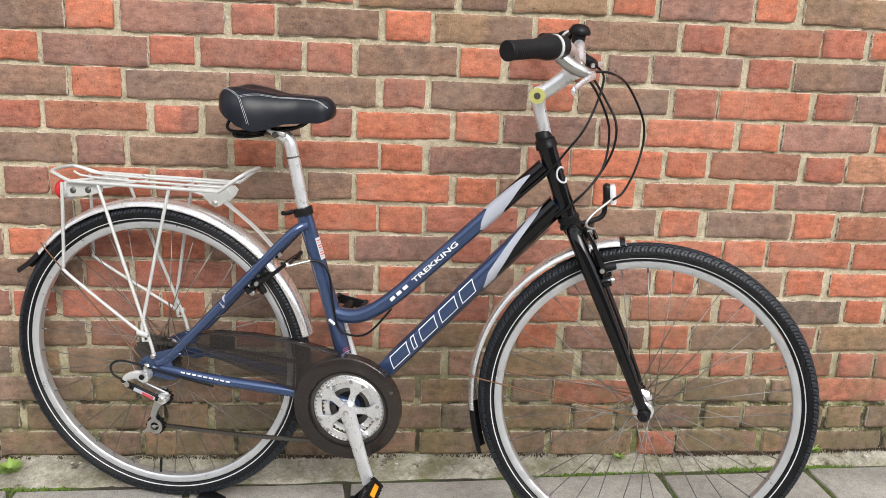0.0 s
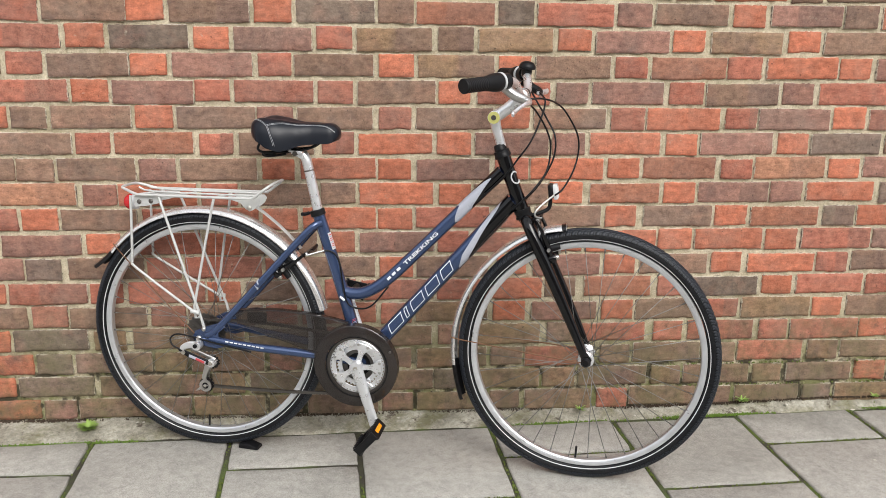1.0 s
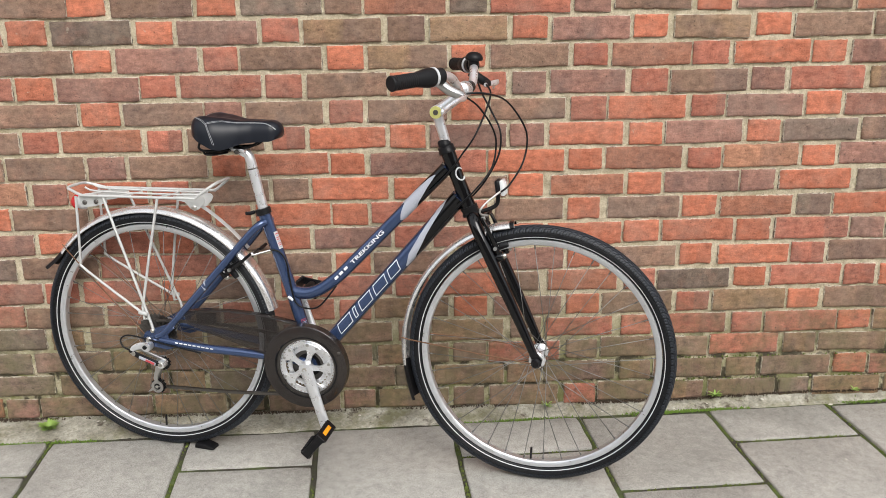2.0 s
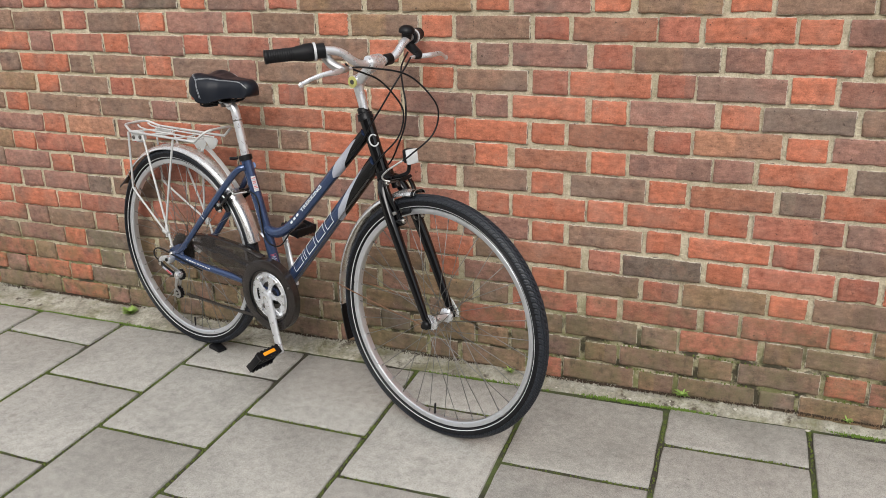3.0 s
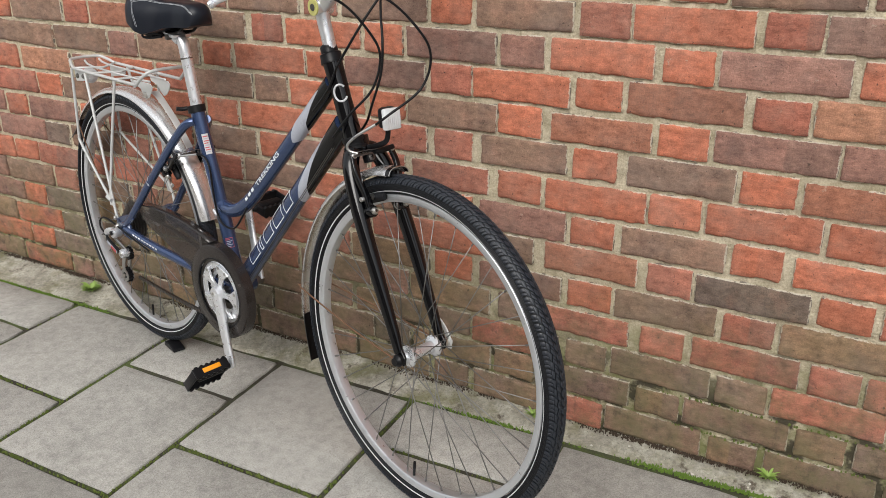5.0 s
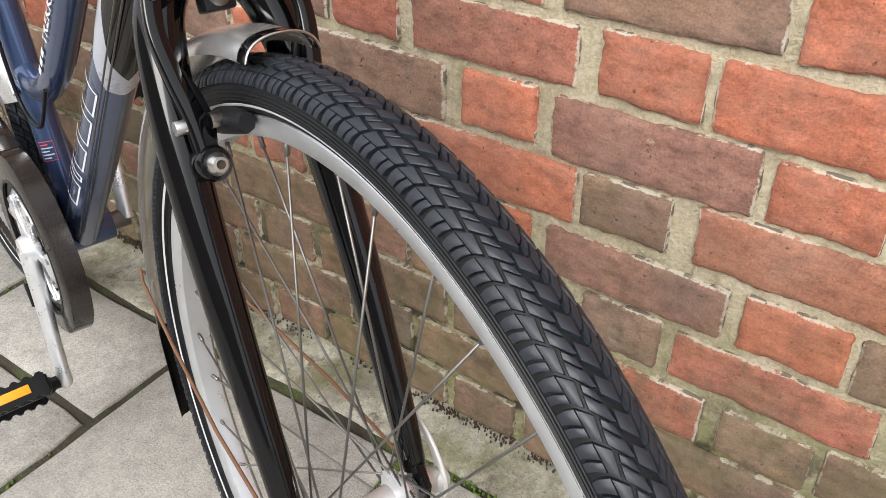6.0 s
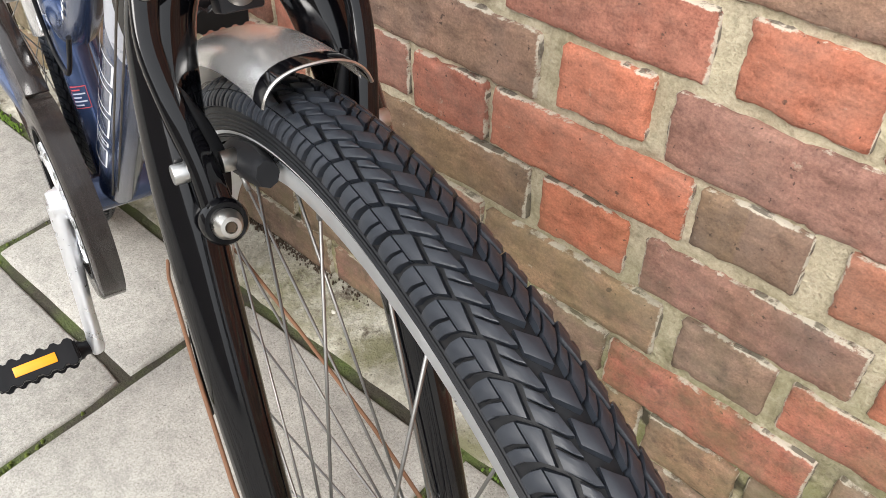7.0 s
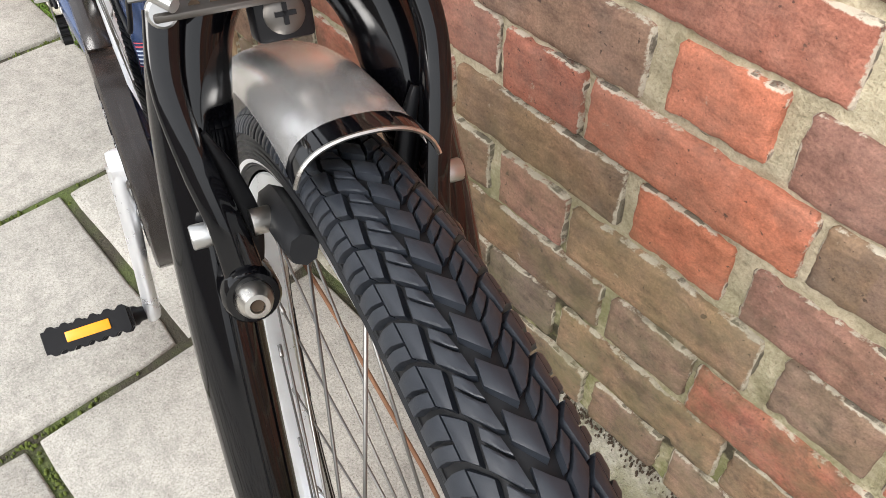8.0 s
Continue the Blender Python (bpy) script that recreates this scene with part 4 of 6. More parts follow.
for s in (-1, 1):
    e0, e1 = Vector((0.858, s * 0.186, 1.0918)), Vector((0.791, s * 0.2885, 1.086))
    d = (e1 - e0).normalized()
    L = (e1 - e0).length
    prof = [(0.014, 0), (0.021, 0.001), (0.0225, 0.006), (0.0222, 0.02), (0.0195, 0.034), (0.0168, 0.05)]
    k = 0.052
    while k < L - 0.012:
        prof += [(0.0168, k), (0.0162, k + 0.001), (0.0162, k + 0.0022), (0.0168, k + 0.0032)]
        k += 0.0058
    prof += [(0.0172, L - 0.009), (0.0178, L - 0.006), (0.0178, L - 0.002), (0.0162, L)]
    lathe("grip", prof, e0, M_GRIP, bar, d, 28, label="ribbed black rubber grip")
    lathe("grip_ring", [(0.0175, -0.006), (0.0225, -0.0055), (0.0228, -0.001), (0.0222, 0.0006)], e0, M_REFLECT, bar, d, 28, label="pale ring at the twist shifter")
    lathe("shifter", [(0.013, -0.03), (0.019, -0.028), (0.0195, -0.007), (0.017, -0.006)], e0, M_PLAST, bar, d, 24, label="black shifter body")
    lv0 = Vector((0.868, s * 0.155, 1.088))
    tube("lever_body", [lv0 + Vector((0, 0, -0.012)), lv0 + Vector((0.022, s * 0.002, -0.028)), (0.915, s * 0.148, 1.048), (0.915, s * 0.128, 1.046)], [0.013, 0.0125, 0.011, 0.007], M_NUT if s < 0 else M_PLAST, bar, "brake lever bracket", 12, 4)
    tube("brake_lever", [(0.918, s * 0.146, 1.046), (0.932, s * 0.178, 1.046), (0.93, s * 0.215, 1.046), (0.918, s * 0.245, 1.039), (0.908, s * 0.267, 1.03), (0.9055, s * 0.276, 1.026), (0.905, s * 0.2815, 1.0235)], [0.0065, 0.0078, 0.0062, 0.0054, 0.0052, 0.0074, 0.0048], M_ALLOY, bar, "silver brake lever", 12, 4, 0.6)
    lathe("barrel", [(0.0045, 0), (0.0052, 0.002), (0.0045, 0.006), (0.0052, 0.010), (0.004, 0.02)], (0.915, s * 0.132, 1.046), M_ALLOY, bar, (0.12, -s, 0), 12)
bell_c = Vector((0.882, 0.138, 1.112))
lathe("bell_dome", [(0.0225, -0.004), (0.0235, 0.0), (0.022, 0.006), (0.0165, 0.013), (0.008, 0.0165), (0.0, 0.0172)], bell_c, M_PLAST, bar, (0.1, 0, 1), 28, label="black bicycle bell")
lathe("bell_base", [(0.010, -0.026), (0.014, -0.018), (0.0145, -0.006), (0.019, -0.004)], bell_c, M_PLAST, bar, (0.1, 0, 1), 20)
lathe("bar_sleeve", [(0.012, -0.012), (0.0155, -0.011), (0.0155, 0.011), (0.012, 0.012)], (0.888, 0.05, 1.0465), M_PLAST, bar, (0, 1, 0.05), 20)

# cables
for pts, lab in (
    ([(0.91, -0.124, 1.045), (0.953, -0.10, 1.044), (0.992, 0.0, 1.018), (1.030, 0.055, 0.955), (1.039, 0.07, 0.907), (1.029, 0.052, 0.853), (1.004, -0.008, 0.810), (0.983, -0.018, 0.792)], "black front brake cable"),
    ([(0.895, -0.13, 1.055), (0.905, -0.115, 1.04), (0.93, -0.045, 1.007), (0.957, -0.005, 0.955), (0.966, 0.012, 0.911), (0.958, -0.002, 0.852), (0.924, -0.030, 0.803), (0.874, -0.030, 0.751)], "black gear cable"),
    ([(0.90, 0.12, 1.06), (0.924, 0.06, 1.028), (0.952, 0.028, 0.988), (0.977, 0.008, 0.941), (0.974, 0.006, 0.884), (0.942, 0.011, 0.819), (0.905, 0.026, 0.772), (0.862, 0.026, 0.732)], "black gear cable"),
    ([(0.929, 0.095, 1.05), (0.946, 0.05, 1.03), (0.937, 0.010, 0.985), (0.915, -0.018, 0.93), (0.884, -0.024, 0.885), (0.85, -0.019, 0.838), (0.80, -0.018, 0.788)], "black rear brake cable"),
):
    tube("cable", pts, 0.0025, M_PLAST, bike, lab, 8, 8)
for off in (0.0, 0.006):
    a, b = Vector((0.862, -0.026 + off, 0.725)), Vector((0.50, -0.015 + off, 0.315))
    tube("inner_wire", [a, b], 0.0009, M_STEEL, bike, "", 6, 1)
tube("cable", [(0.356, -0.027, 0.6135), (0.368, -0.022, 0.614), (0.386, -0.02, 0.606), (0.400, -0.02, 0.58), (0.408, -0.022, 0.53), (0.42, -0.021, 0.47), (0.45, -0.02, 0.452), (0.49, -0.02, 0.462), (0.538, -0.018, 0.52)], 0.0025, M_PLAST, bike, "black rear brake cable", 8, 8)
tube("cable_guide", [(0.40, -0.02, 0.483), (0.413, -0.021, 0.473)], 0.004, M_ALLOY, bike, "", 8, 1)

# quick-release lever on the wall side of the front hub
qr = strap("quick_release_lever", [(X_FRONT + 0.006, 0.0735, Z_HUB - 0.016), (X_FRONT + 0.003, 0.0745, Z_HUB), (X_FRONT - 0.006, 0.0745, Z_HUB + 0.018), (X_FRONT - 0.020, 0.073, Z_HUB + 0.034), (X_FRONT - 0.040, 0.070, Z_HUB + 0.048)],
           [0.017, 0.020, 0.0135, 0.0105, 0.009], [0.004, 0.005, 0.004, 0.0035, 0.003], (0.25, 1, 0), M_RACK, bike, "silver quick-release lever")
lathe("lever_cam", [(0.0, 0.060), (0.0085, 0.060), (0.0085, 0.0775), (0.007, 0.079), (0.0, 0.079)], (X_FRONT + 0.003, 0, Z_HUB - 0.003), M_RACK, qr, (0, 1, 0), 20)
forked(qr)

# seat
post = tube("seat_post", [(0.338, 0, 0.705), (0.325, 0, 0.77), (0.309, 0, 0.845), (0.302, 0, 0.868), (0.288, 0, 0.884)], [0.0136, 0.0136, 0.0136, 0.0136, 0.012], M_ALLOY, bike, "silver alloy seat post", 20, 4)
lathe("post_ring", [(0.0138, -0.002), (0.0142, 0), (0.0138, 0.002)], (0.3115, 0, 0.832), M_STEEL, post, (-0.2, 0, 1), 24)
clamp = block("saddle_clamp", pose(0.279, 0, 0.8855, 0, 10, 0), (0.046, 0.050, 0.009), M_ALLOY, post, 0.003, "silver rail clamp")
block("clamp_cradle", pose(0.284, 0, 0.877, 0, 26, 0), (0.036, 0.034, 0.014), M_ALLOY, clamp, 0.004)
lathe("clamp_bolt", [(0.0, -0.030), (0.006, -0.030), (0.0065, -0.028), (0.0065, 0.028), (0.006, 0.030), (0.0, 0.030)], (0.281, 0, 0.880), M_STEEL, clamp, (0, 1, 0), 12)
lathe("seat_collar", [(0.0178, -0.009), (0.0212, -0.008), (0.0212, 0.008), (0.0178, 0.009)], (0.3345, 0, 0.716), M_PLAST, bike, (-0.29, 0, 1), 28, label="black quick-release collar")
tube("collar_lever", [(0.314, -0.012, 0.716), (0.306, -0.022, 0.714), (0.30, -0.034, 0.716)], 0.005, M_PLAST, bike, "", 10, 3)


def saddle_section(t):
    """Half width, top and lower edge of the saddle at t from tail to nose."""
    w = float(np.interp(t, (0, 0.08, 0.18, 0.3, 0.42, 0.55, 0.7, 0.88, 1), (0.066, 0.074, 0.082, 0.083, 0.072, 0.053, 0.040, 0.035, 0.032)))
    top = float(np.interp(t, (0, 0.08, 0.2, 0.36, 0.55, 0.75, 0.92, 1), (0.972, 0.976, 0.981, 0.977, 0.967, 0.965, 0.963, 0.960)))
    low = float(np.interp(t, (0, 0.06, 0.18, 0.3, 0.38, 0.46, 0.6, 0.8, 0.92, 1), (0.932, 0.926, 0.910, 0.894, 0.889, 0.893, 0.905, 0.909, 0.910, 0.914)))
    # both ends round off
    q = max(0.0, (0.15 - t) / 0.15, (t - 0.87) / 0.13)
    e = max(0.0, 1 - q ** 2.2) ** 0.5
    mid = low + (top - low) * (0.42 if t < 0.5 else 0.5)
    return max(0.002, w * e ** 0.85), mid + (top - mid) * e, mid + (low - mid) * e


def saddle_point(t, u, lift=0.0):
    """A point of the cover; u runs from -1 (near skirt) over the top to 1."""
    w, top, low = saddle_section(t)
    x = 0.160 + 0.243 * t
    a = u * math.pi / 2
    y = math.copysign(abs(math.sin(a)) ** 0.72, u) * (w + lift)
    z = low + (top - low + lift) * abs(math.cos(a)) ** 0.62
    dip = (0.010 + 0.016 * max(0.0, 0.5 - t)) * math.exp(-(u / 0.20) ** 2) * (1 - abs(t - 0.25) / 0.75 if t < 1 else 0)
    tail = 0.012 * math.exp(-((t - 0.1) / 0.2) ** 2) * abs(u)
    return (x, y, z - dip + tail * (1 - abs(u)))


def build_saddle():
    n, m = 56, 28
    steps = [0.5 - 0.5 * math.cos(math.pi * i / n) for i in range(n + 1)]
    verts = [saddle_point(t, -1 + 2 * j / m) for t in steps for j in range(m + 1)]
    faces = [(i * (m + 1) + j, i * (m + 1) + j + 1, (i + 1) * (m + 1) + j + 1, (i + 1) * (m + 1) + j) for i in range(n) for j in range(m)]
    for i in range(n):
        faces.append((i * (m + 1), (i + 1) * (m + 1), (i + 1) * (m + 1) + m, i * (m + 1) + m))
    faces.append(tuple(range(m + 1)))
    faces.append(tuple(reversed(range(n * (m + 1), (n + 1) * (m + 1)))))
    sad = part("saddle", sharpen(mesh_of("saddle", verts, faces, M_LEATHER), 70), bike, "padded black saddle with pale stitching")
    for s in (-1, 1):
        for gap in (0.0, 0.035):
            seams = ([(0.05 + 0.20 * k / 12, 0.36 + 0.28 * k / 12 - gap) for k in range(13)],
                     [(0.25 + 0.08 * k / 10 + gap * 0.4, 0.64 + 0.33 * k / 10) for k in range(11)],
                     [(0.25 + 0.71 * k / 28, 0.64 - gap - 0.19 * min(1.0, k / 6) ** 0.7 + 0.28 * max(0.0, (k - 22) / 6) ** 2) for k in range(29)])
            for seam in seams:
                tube("stitching", [saddle_point(t, s * u, 0.0006) for t, u in seam], 0.00045, M_STITCH, sad, "", 5, 1)
        tube("saddle_rail", [(0.185, s * 0.03, 0.912), (0.20, s * 0.024, 0.894), (0.25, s * 0.022, 0.888), (0.315, s * 0.02, 0.893), (0.345, s * 0.016, 0.912), (0.36, s * 0.012, 0.925)], 0.0035, M_PLAST, sad, "black steel rail", 10, 4)
        tube("saddle_spring", [(0.192, s * 0.05, 0.908), (0.188, s * 0.054, 0.894), (0.198, s * 0.05, 0.885), (0.225, s * 0.035, 0.883), (0.262, s * 0.026, 0.884)], 0.0036, M_PLAST, sad, "", 8, 4)
        tube("saddle_spring", [(0.196, s * 0.040, 0.884), (0.200, s * 0.044, 0.875), (0.222, s * 0.036, 0.873), (0.258, s * 0.028, 0.879)], 0.003, M_PLAST, sad, "", 8, 4)
    block("rail_bracket", pose(0.214, -0.004, 0.8785, 0, -4, 0), (0.034, 0.066, 0.011), M_PLAST, sad, 0.003)
    return sad


build_saddle()


# luggage rack
def build_rack():
    side = [(0.222, -0.03, 0.797), (0.214, -0.052, 0.791), (0.188, -0.06, 0.772), (0.168, -0.06, 0.758), (0.14, -0.06, 0.757), (-0.14, -0.06, 0.756), (-0.17, -0.058, 0.757), (-0.20, -0.05, 0.766), (-0.222, -0.034, 0.772)]
    outline = side + [(x, -y, z) for x, y, z in side[::-1]]
    rack = tube("luggage_rack", outline + [outline[0]], 0.0041, M_RACK, bike, "silver tubular luggage rack", 10, 4)
    for x0, x1 in ((-0.165, -0.115), (-0.06, -0.02), (0.06, 0.085)):
        tube("crossbar", [(x0, -0.058, 0.757), (x1, 0, 0.758), (x0, 0.058, 0.757)], 0.0028, M_RACK, rack, "", 8, 1)
    for s in (-1, 1):
        tube("inner_rail", [(-0.18, s * 0.02, 0.771), (-0.13, s * 0.022, 0.76), (0.13, s * 0.022, 0.759), (0.165, s * 0.02, 0.76)], 0.0028, M_RACK, rack, "", 8, 3)
        tube("strut", [(-0.103, s * 0.060, 0.752), (0.018, s * 0.086, 0.41), (0.024, s * 0.086, 0.384)], [0.0038, 0.0038, 0.0045], M_RACK, rack, "", 10, 1)
        tube("strut", [(0.058, s * 0.060, 0.753), (-0.004, s * 0.082, 0.45), (0.012, s * 0.087, 0.42)], 0.0038, M_RACK, rack, "", 10, 2)
        tube("strut", [(-0.188, s * 0.056, 0.752), (-0.192, s * 0.06, 0.60), (-0.193, s * 0.061, 0.565), (-0.18, s * 0.063, 0.545), (-0.02, s * 0.084, 0.444), (0.004, s * 0.086, 0.43)], 0.0037, M_RACK, rack, "", 10, 3)
        tube("strut_clamp", [(-0.012, s * 0.088, 0.437), (0.014, s * 0.090, 0.432)], 0.006, M_RACK, rack, "", 10, 1)
        lathe("strut_bolt", [(0.006, 0), (0.006, 0.004), (0.004, 0.006)], (0.024, s * 0.09, 0.386), M_CHROME, rack, (0, s, 0), 8)
        plate("rear_plate", [(-0.182, 0.75), (-0.098, 0.752), (-0.098, 0.735), (-0.14, 0.724), (-0.178, 0.720)], s * 0.05 - 0.0015, s * 0.05 + 0.0015, M_RACK, rack, 0.0005)
        plate("front_plate", [(0.085, 0.755), (0.172, 0.756), (0.180, 0.748), (0.174, 0.735), (0.158, 0.720), (0.146, 0.715), (0.134, 0.722), (0.120, 0.738), (0.088, 0.747)], s * 0.024 - 0.0012, s * 0.024 + 0.0012, M_RACK, rack, 0.0005)
        for x, z in ((-0.165, 0.735), (-0.13, 0.738)):
            lathe("plate_bolt", [(0.0065, 0), (0.0065, 0.003), (0.004, 0.005)], (x, s * 0.0515, z), M_STEEL, rack, (0, s, 0), 10)
        lathe("plate_bolt", [(0.007, 0), (0.007, 0.004), (0.004, 0.006)], (0.146, s * 0.0254, 0.725), M_CHROME, rack, (0, s, 0), 10)
    strap("rack_stay", [(0.140, 0, 0.729), (0.160, 0, 0.721), (0.185, 0, 0.704), (0.225, 0, 0.672), (0.262, 0, 0.636), (0.284, 0, 0.611)], [0.022, 0.020, 0.018, 0.018, 0.018, 0.018], [0.003] * 6, (0.66, 0, 0.75), M_RACK, rack, "flat silver stay", 4)
    lathe("tail_light", [(0.0, -0.006), (0.016, -0.004), (0.021, 0.002), (0.022, 0.010), (0.02, 0.016)], (-0.228, 0, 0.724), M_REDLENS, rack, (1, 0, 0), 24, label="round red tail light")
    lathe("light_body", [(0.0205, 0.0), (0.0205, 0.014), (0.013, 0.02)], (-0.213, 0, 0.724), M_REFLECT, rack, (1, 0, 0), 24)
    return rack


build_rack()


# drivetrain
def gear_data(r, teeth, y0, y1, inner, tooth=0.004):
    outline_o, outline_i = [], []
    for k in range(teeth * 4):
        a = 2 * math.pi * k / (teeth * 4)
        rr = r + (tooth if k % 4 in (1, 2) else 0)
        outline_o.append((rr * math.cos(a), rr * math.sin(a)))
        outline_i.append((inner * math.cos(a), inner * math.sin(a)))
    n = len(outline_o)
    verts = [(x, y, z) for y in (y0, y1) for ring in (outline_o, outline_i) for x, z in ring]
    faces = []
    for k in range(n):
        j = (k + 1) % n
        faces += [(k, j, n + j, n + k), (2 * n + k, 3 * n + k, 3 * n + j, 2 * n + j), (k, 2 * n + k, 2 * n + j, j), (n + k, n + j, 3 * n + j, 3 * n + k)]
    return verts, faces


def gear(name, cx, cz, r, teeth, y0, y1, inner, material, parent, label=""):
    v, f = gear_data(r, teeth, y0, y1, inner)
    v = [(x + cx, y, z + cz) for x, y, z in v]
    return part(name, sharpen(mesh_of(name, v, f, material, False), 20), parent, label)


def build_drive():
    cx, cz = BB
    crank_end = (0.514, 0.129)
    ring = gear("chainset", cx, cz, 0.0735, 48, -0.056, -0.053, 0.0615, M_ALLOY, bike, "silver chainring and crank")
    gear("middle_ring", cx, cz, 0.0575, 38, -0.0475, -0.0445, 0.046, M_ALLOY, ring)
    lathe("back_disc", [(0.02, -0.034), (0.052, -0.034), (0.052, -0.032), (0.02, -0.032)], (cx, 0, cz), M_PLAST, ring, sides=32, closed=True)
    gear("inner_ring", cx, cz, 0.048, 24, -0.039, -0.0365, 0.034, M_STEEL, ring)
    lathe("outer_lip", [(0.0765, -0.0575), (0.0785, -0.056), (0.0785, -0.053), (0.0765, -0.0525)], (cx, 0, cz), M_ALLOY, ring, sides=48, closed=True)
    aim = math.atan2(crank_end[1] - cz, crank_end[0] - cx)
    for k in range(5):
        g = aim + 2 * math.pi * k / 5
        shape = [(0.010, 0.010), (0.024, 0.0075), (0.038, 0.0075), (0.050, 0.0125), (0.060, 0.021), (0.0665, 0.0245), (0.0700, 0.018), (0.0712, 0.0)]
        shape += [(r, -w) for r, w in shape[-2::-1]]
        outline = [(cx + r * math.cos(g) - w * math.sin(g), cz + r * math.sin(g) + w * math.cos(g)) for r, w in shape]
        plate("spider_arm", outline, -0.0625, -0.0565, M_ALLOY, ring, 0.0015)
        for w in (-0.014, 0.014):
            lathe("ring_bolt", [(0.0042, 0.0), (0.0042, 0.0016), (0.0028, 0.0022)], (cx + 0.0655 * math.cos(g) - w * math.sin(g), -0.0622, cz + 0.0655 * math.sin(g) + w * math.cos(g)), M_NUT, ring, (0, -1, 0), 10)
    lathe("crank_hub", [(0.019, -0.055), (0.019, -0.07), (0.0165, -0.076), (0.009, -0.077)], (cx, 0, cz), M_ALLOY, ring, sides=28)
    lathe("crank_bolt", [(0.007, -0.0765), (0.007, -0.0795), (0.0035, -0.0795), (0.0035, -0.0775)], (cx, 0, cz), M_CHROME, ring, sides=6)
    lathe("axle", [(0.012, -0.06), (0.012, 0.06)], (cx, 0, cz), M_STEEL, ring, sides=16)
    d = Vector((crank_end[0] - cx, 0, crank_end[1] - cz))
    tube("crank_arm", [(cx, -0.068, cz), (cx + d.x * 0.3, -0.072, cz + d.z * 0.3), (cx + d.x * 0.7, -0.078, cz + d.z * 0.7), (crank_end[0], -0.082, crank_end[1]), (crank_end[0] + d.x * 0.05, -0.082, crank_end[1] + d.z * 0.05)], [0.019, 0.0165, 0.0142, 0.0150, 0.0108], M_ALLOY, ring, "silver right crank", 16, 5, 0.62)
    tube("crank_arm", [(cx, 0.058, cz), (cx - d.x * 0.3, 0.064, cz - d.z * 0.3), (cx - d.x * 0.7, 0.072, cz - d.z * 0.7), (cx - d.x, 0.077, cz - d.z), (cx - d.x * 1.05, 0.077, cz - d.z * 1.05)], [0.015, 0.0135, 0.0115, 0.0125, 0.009], M_ALLOY, ring, "silver left crank", 16, 5, 0.62)
    # smoked guard: rolled edge, face ring and tapering arm
    guard = lathe("chain_guard", [(0.087, -0.0625), (0.115, -0.0625), (0.1188, -0.060), (0.1195, -0.036), (0.1178, -0.036), (0.1172, -0.0585), (0.114, -0.0605), (0.087, -0.0605)], (cx - 0.004, 0, cz + 0.001), M_SMOKE, bike, sides=96, closed=True, label="smoked translucent plastic chain guard")
    lathe("guard_lip", [(0.086, -0.0632), (0.0895, -0.0632), (0.0895, -0.060), (0.086, -0.060)], (cx, 0, cz), M_PLAST, guard, sides=64, closed=True)
    top = [(0.105, 0.434), (0.16, 0.4405), (0.24, 0.442), (0.32, 0.437), (0.385, 0.427), (0.43, 0.4165)]
    low = [(0.35, 0.36), (0.335, 0.325), (0.26, 0.35), (0.18, 0.375), (0.112, 0.40)]
    lower = arc((cx - 0.004, cz), 0.119, 100, 178, 14)
    plate("guard_arm", top + lower[1:] + low[1:], -0.0605, -0.0585, M_SMOKE_THIN, guard, 0.0004, "smoked arm of the guard")
    v, f = [], []
    for i, (x, z) in enumerate(top):
        for y in (-0.0605, -0.036):
            v += [(x, y, z + 0.0012), (x, y, z - 0.0008)]
    for i in range(len(top) - 1):
        a = 4 * i
        f += [(a, a + 4, a + 6, a + 2), (a + 1, a + 3, a + 7, a + 5), (a, a + 1, a + 5, a + 4), (a + 2, a + 6, a + 7, a + 3)]
    f += [(0, 2, 3, 1), (4 * (len(top) - 1), 4 * (len(top) - 1) + 1, 4 * (len(top) - 1) + 3, 4 * (len(top) - 1) + 2)]
    part("guard_edge", mesh_of("guard_edge", v, f, M_SMOKE), guard)
    lathe("guard_rivet", [(0.004, 0), (0.004, 0.002), (0.002, 0.003)], (cx + 0.095, -0.0625, cz + 0.05), M_STEEL, guard, (0, -1, 0), 10)
    block("guard_mount", pose(0.165, -0.045, 0.415), (0.055, 0.016, 0.03), M_PLAST, guard, 0.003)
    # chain
    lathe("chain", [(0.0795, -0.058), (0.0865, -0.058), (0.0865, -0.051), (0.0795, -0.051)], (cx, 0, cz), M_STEEL, ring, sides=72, closed=True, label="dark oily chain")
    for pts in ([(cx - 0.01, -0.0535, cz - 0.083), (0.25, -0.05, 0.2), (0.022, -0.045, 0.198)], [(cx, -0.0535, cz + 0.083), (0.2, -0.047, 0.40), (0.005, -0.042, 0.398)]):
        line = curve_points(pts, 30)
        chunks = []
        for i in range(len(line) - 1):
            a, b = line[i], line[i + 1]
            chunks.append(box_data(along(a, b), (0.0075 if i % 2 else 0.005, 0.008, (b - a).length * 1.06), 0))
        v, f = merge(*chunks)
        part("chain_run", mesh_of("chain_run", v, f, M_STEEL, False), ring, "dark oily chain run")
    # sprockets
    cass = gear("sprocket", 0, Z_HUB, 0.056, 28, -0.024, -0.022, 0.02, M_STEEL, bike, "dark rear sprockets")
    for i, (r, t) in enumerate(((0.050, 24), (0.044, 21), (0.038, 18), (0.033, 16), (0.028, 14))):
        gear("sprocket", 0, Z_HUB, r, t, -0.029 - i * 0.0052, -0.027 - i * 0.0052, 0.016, M_STEEL, cass)
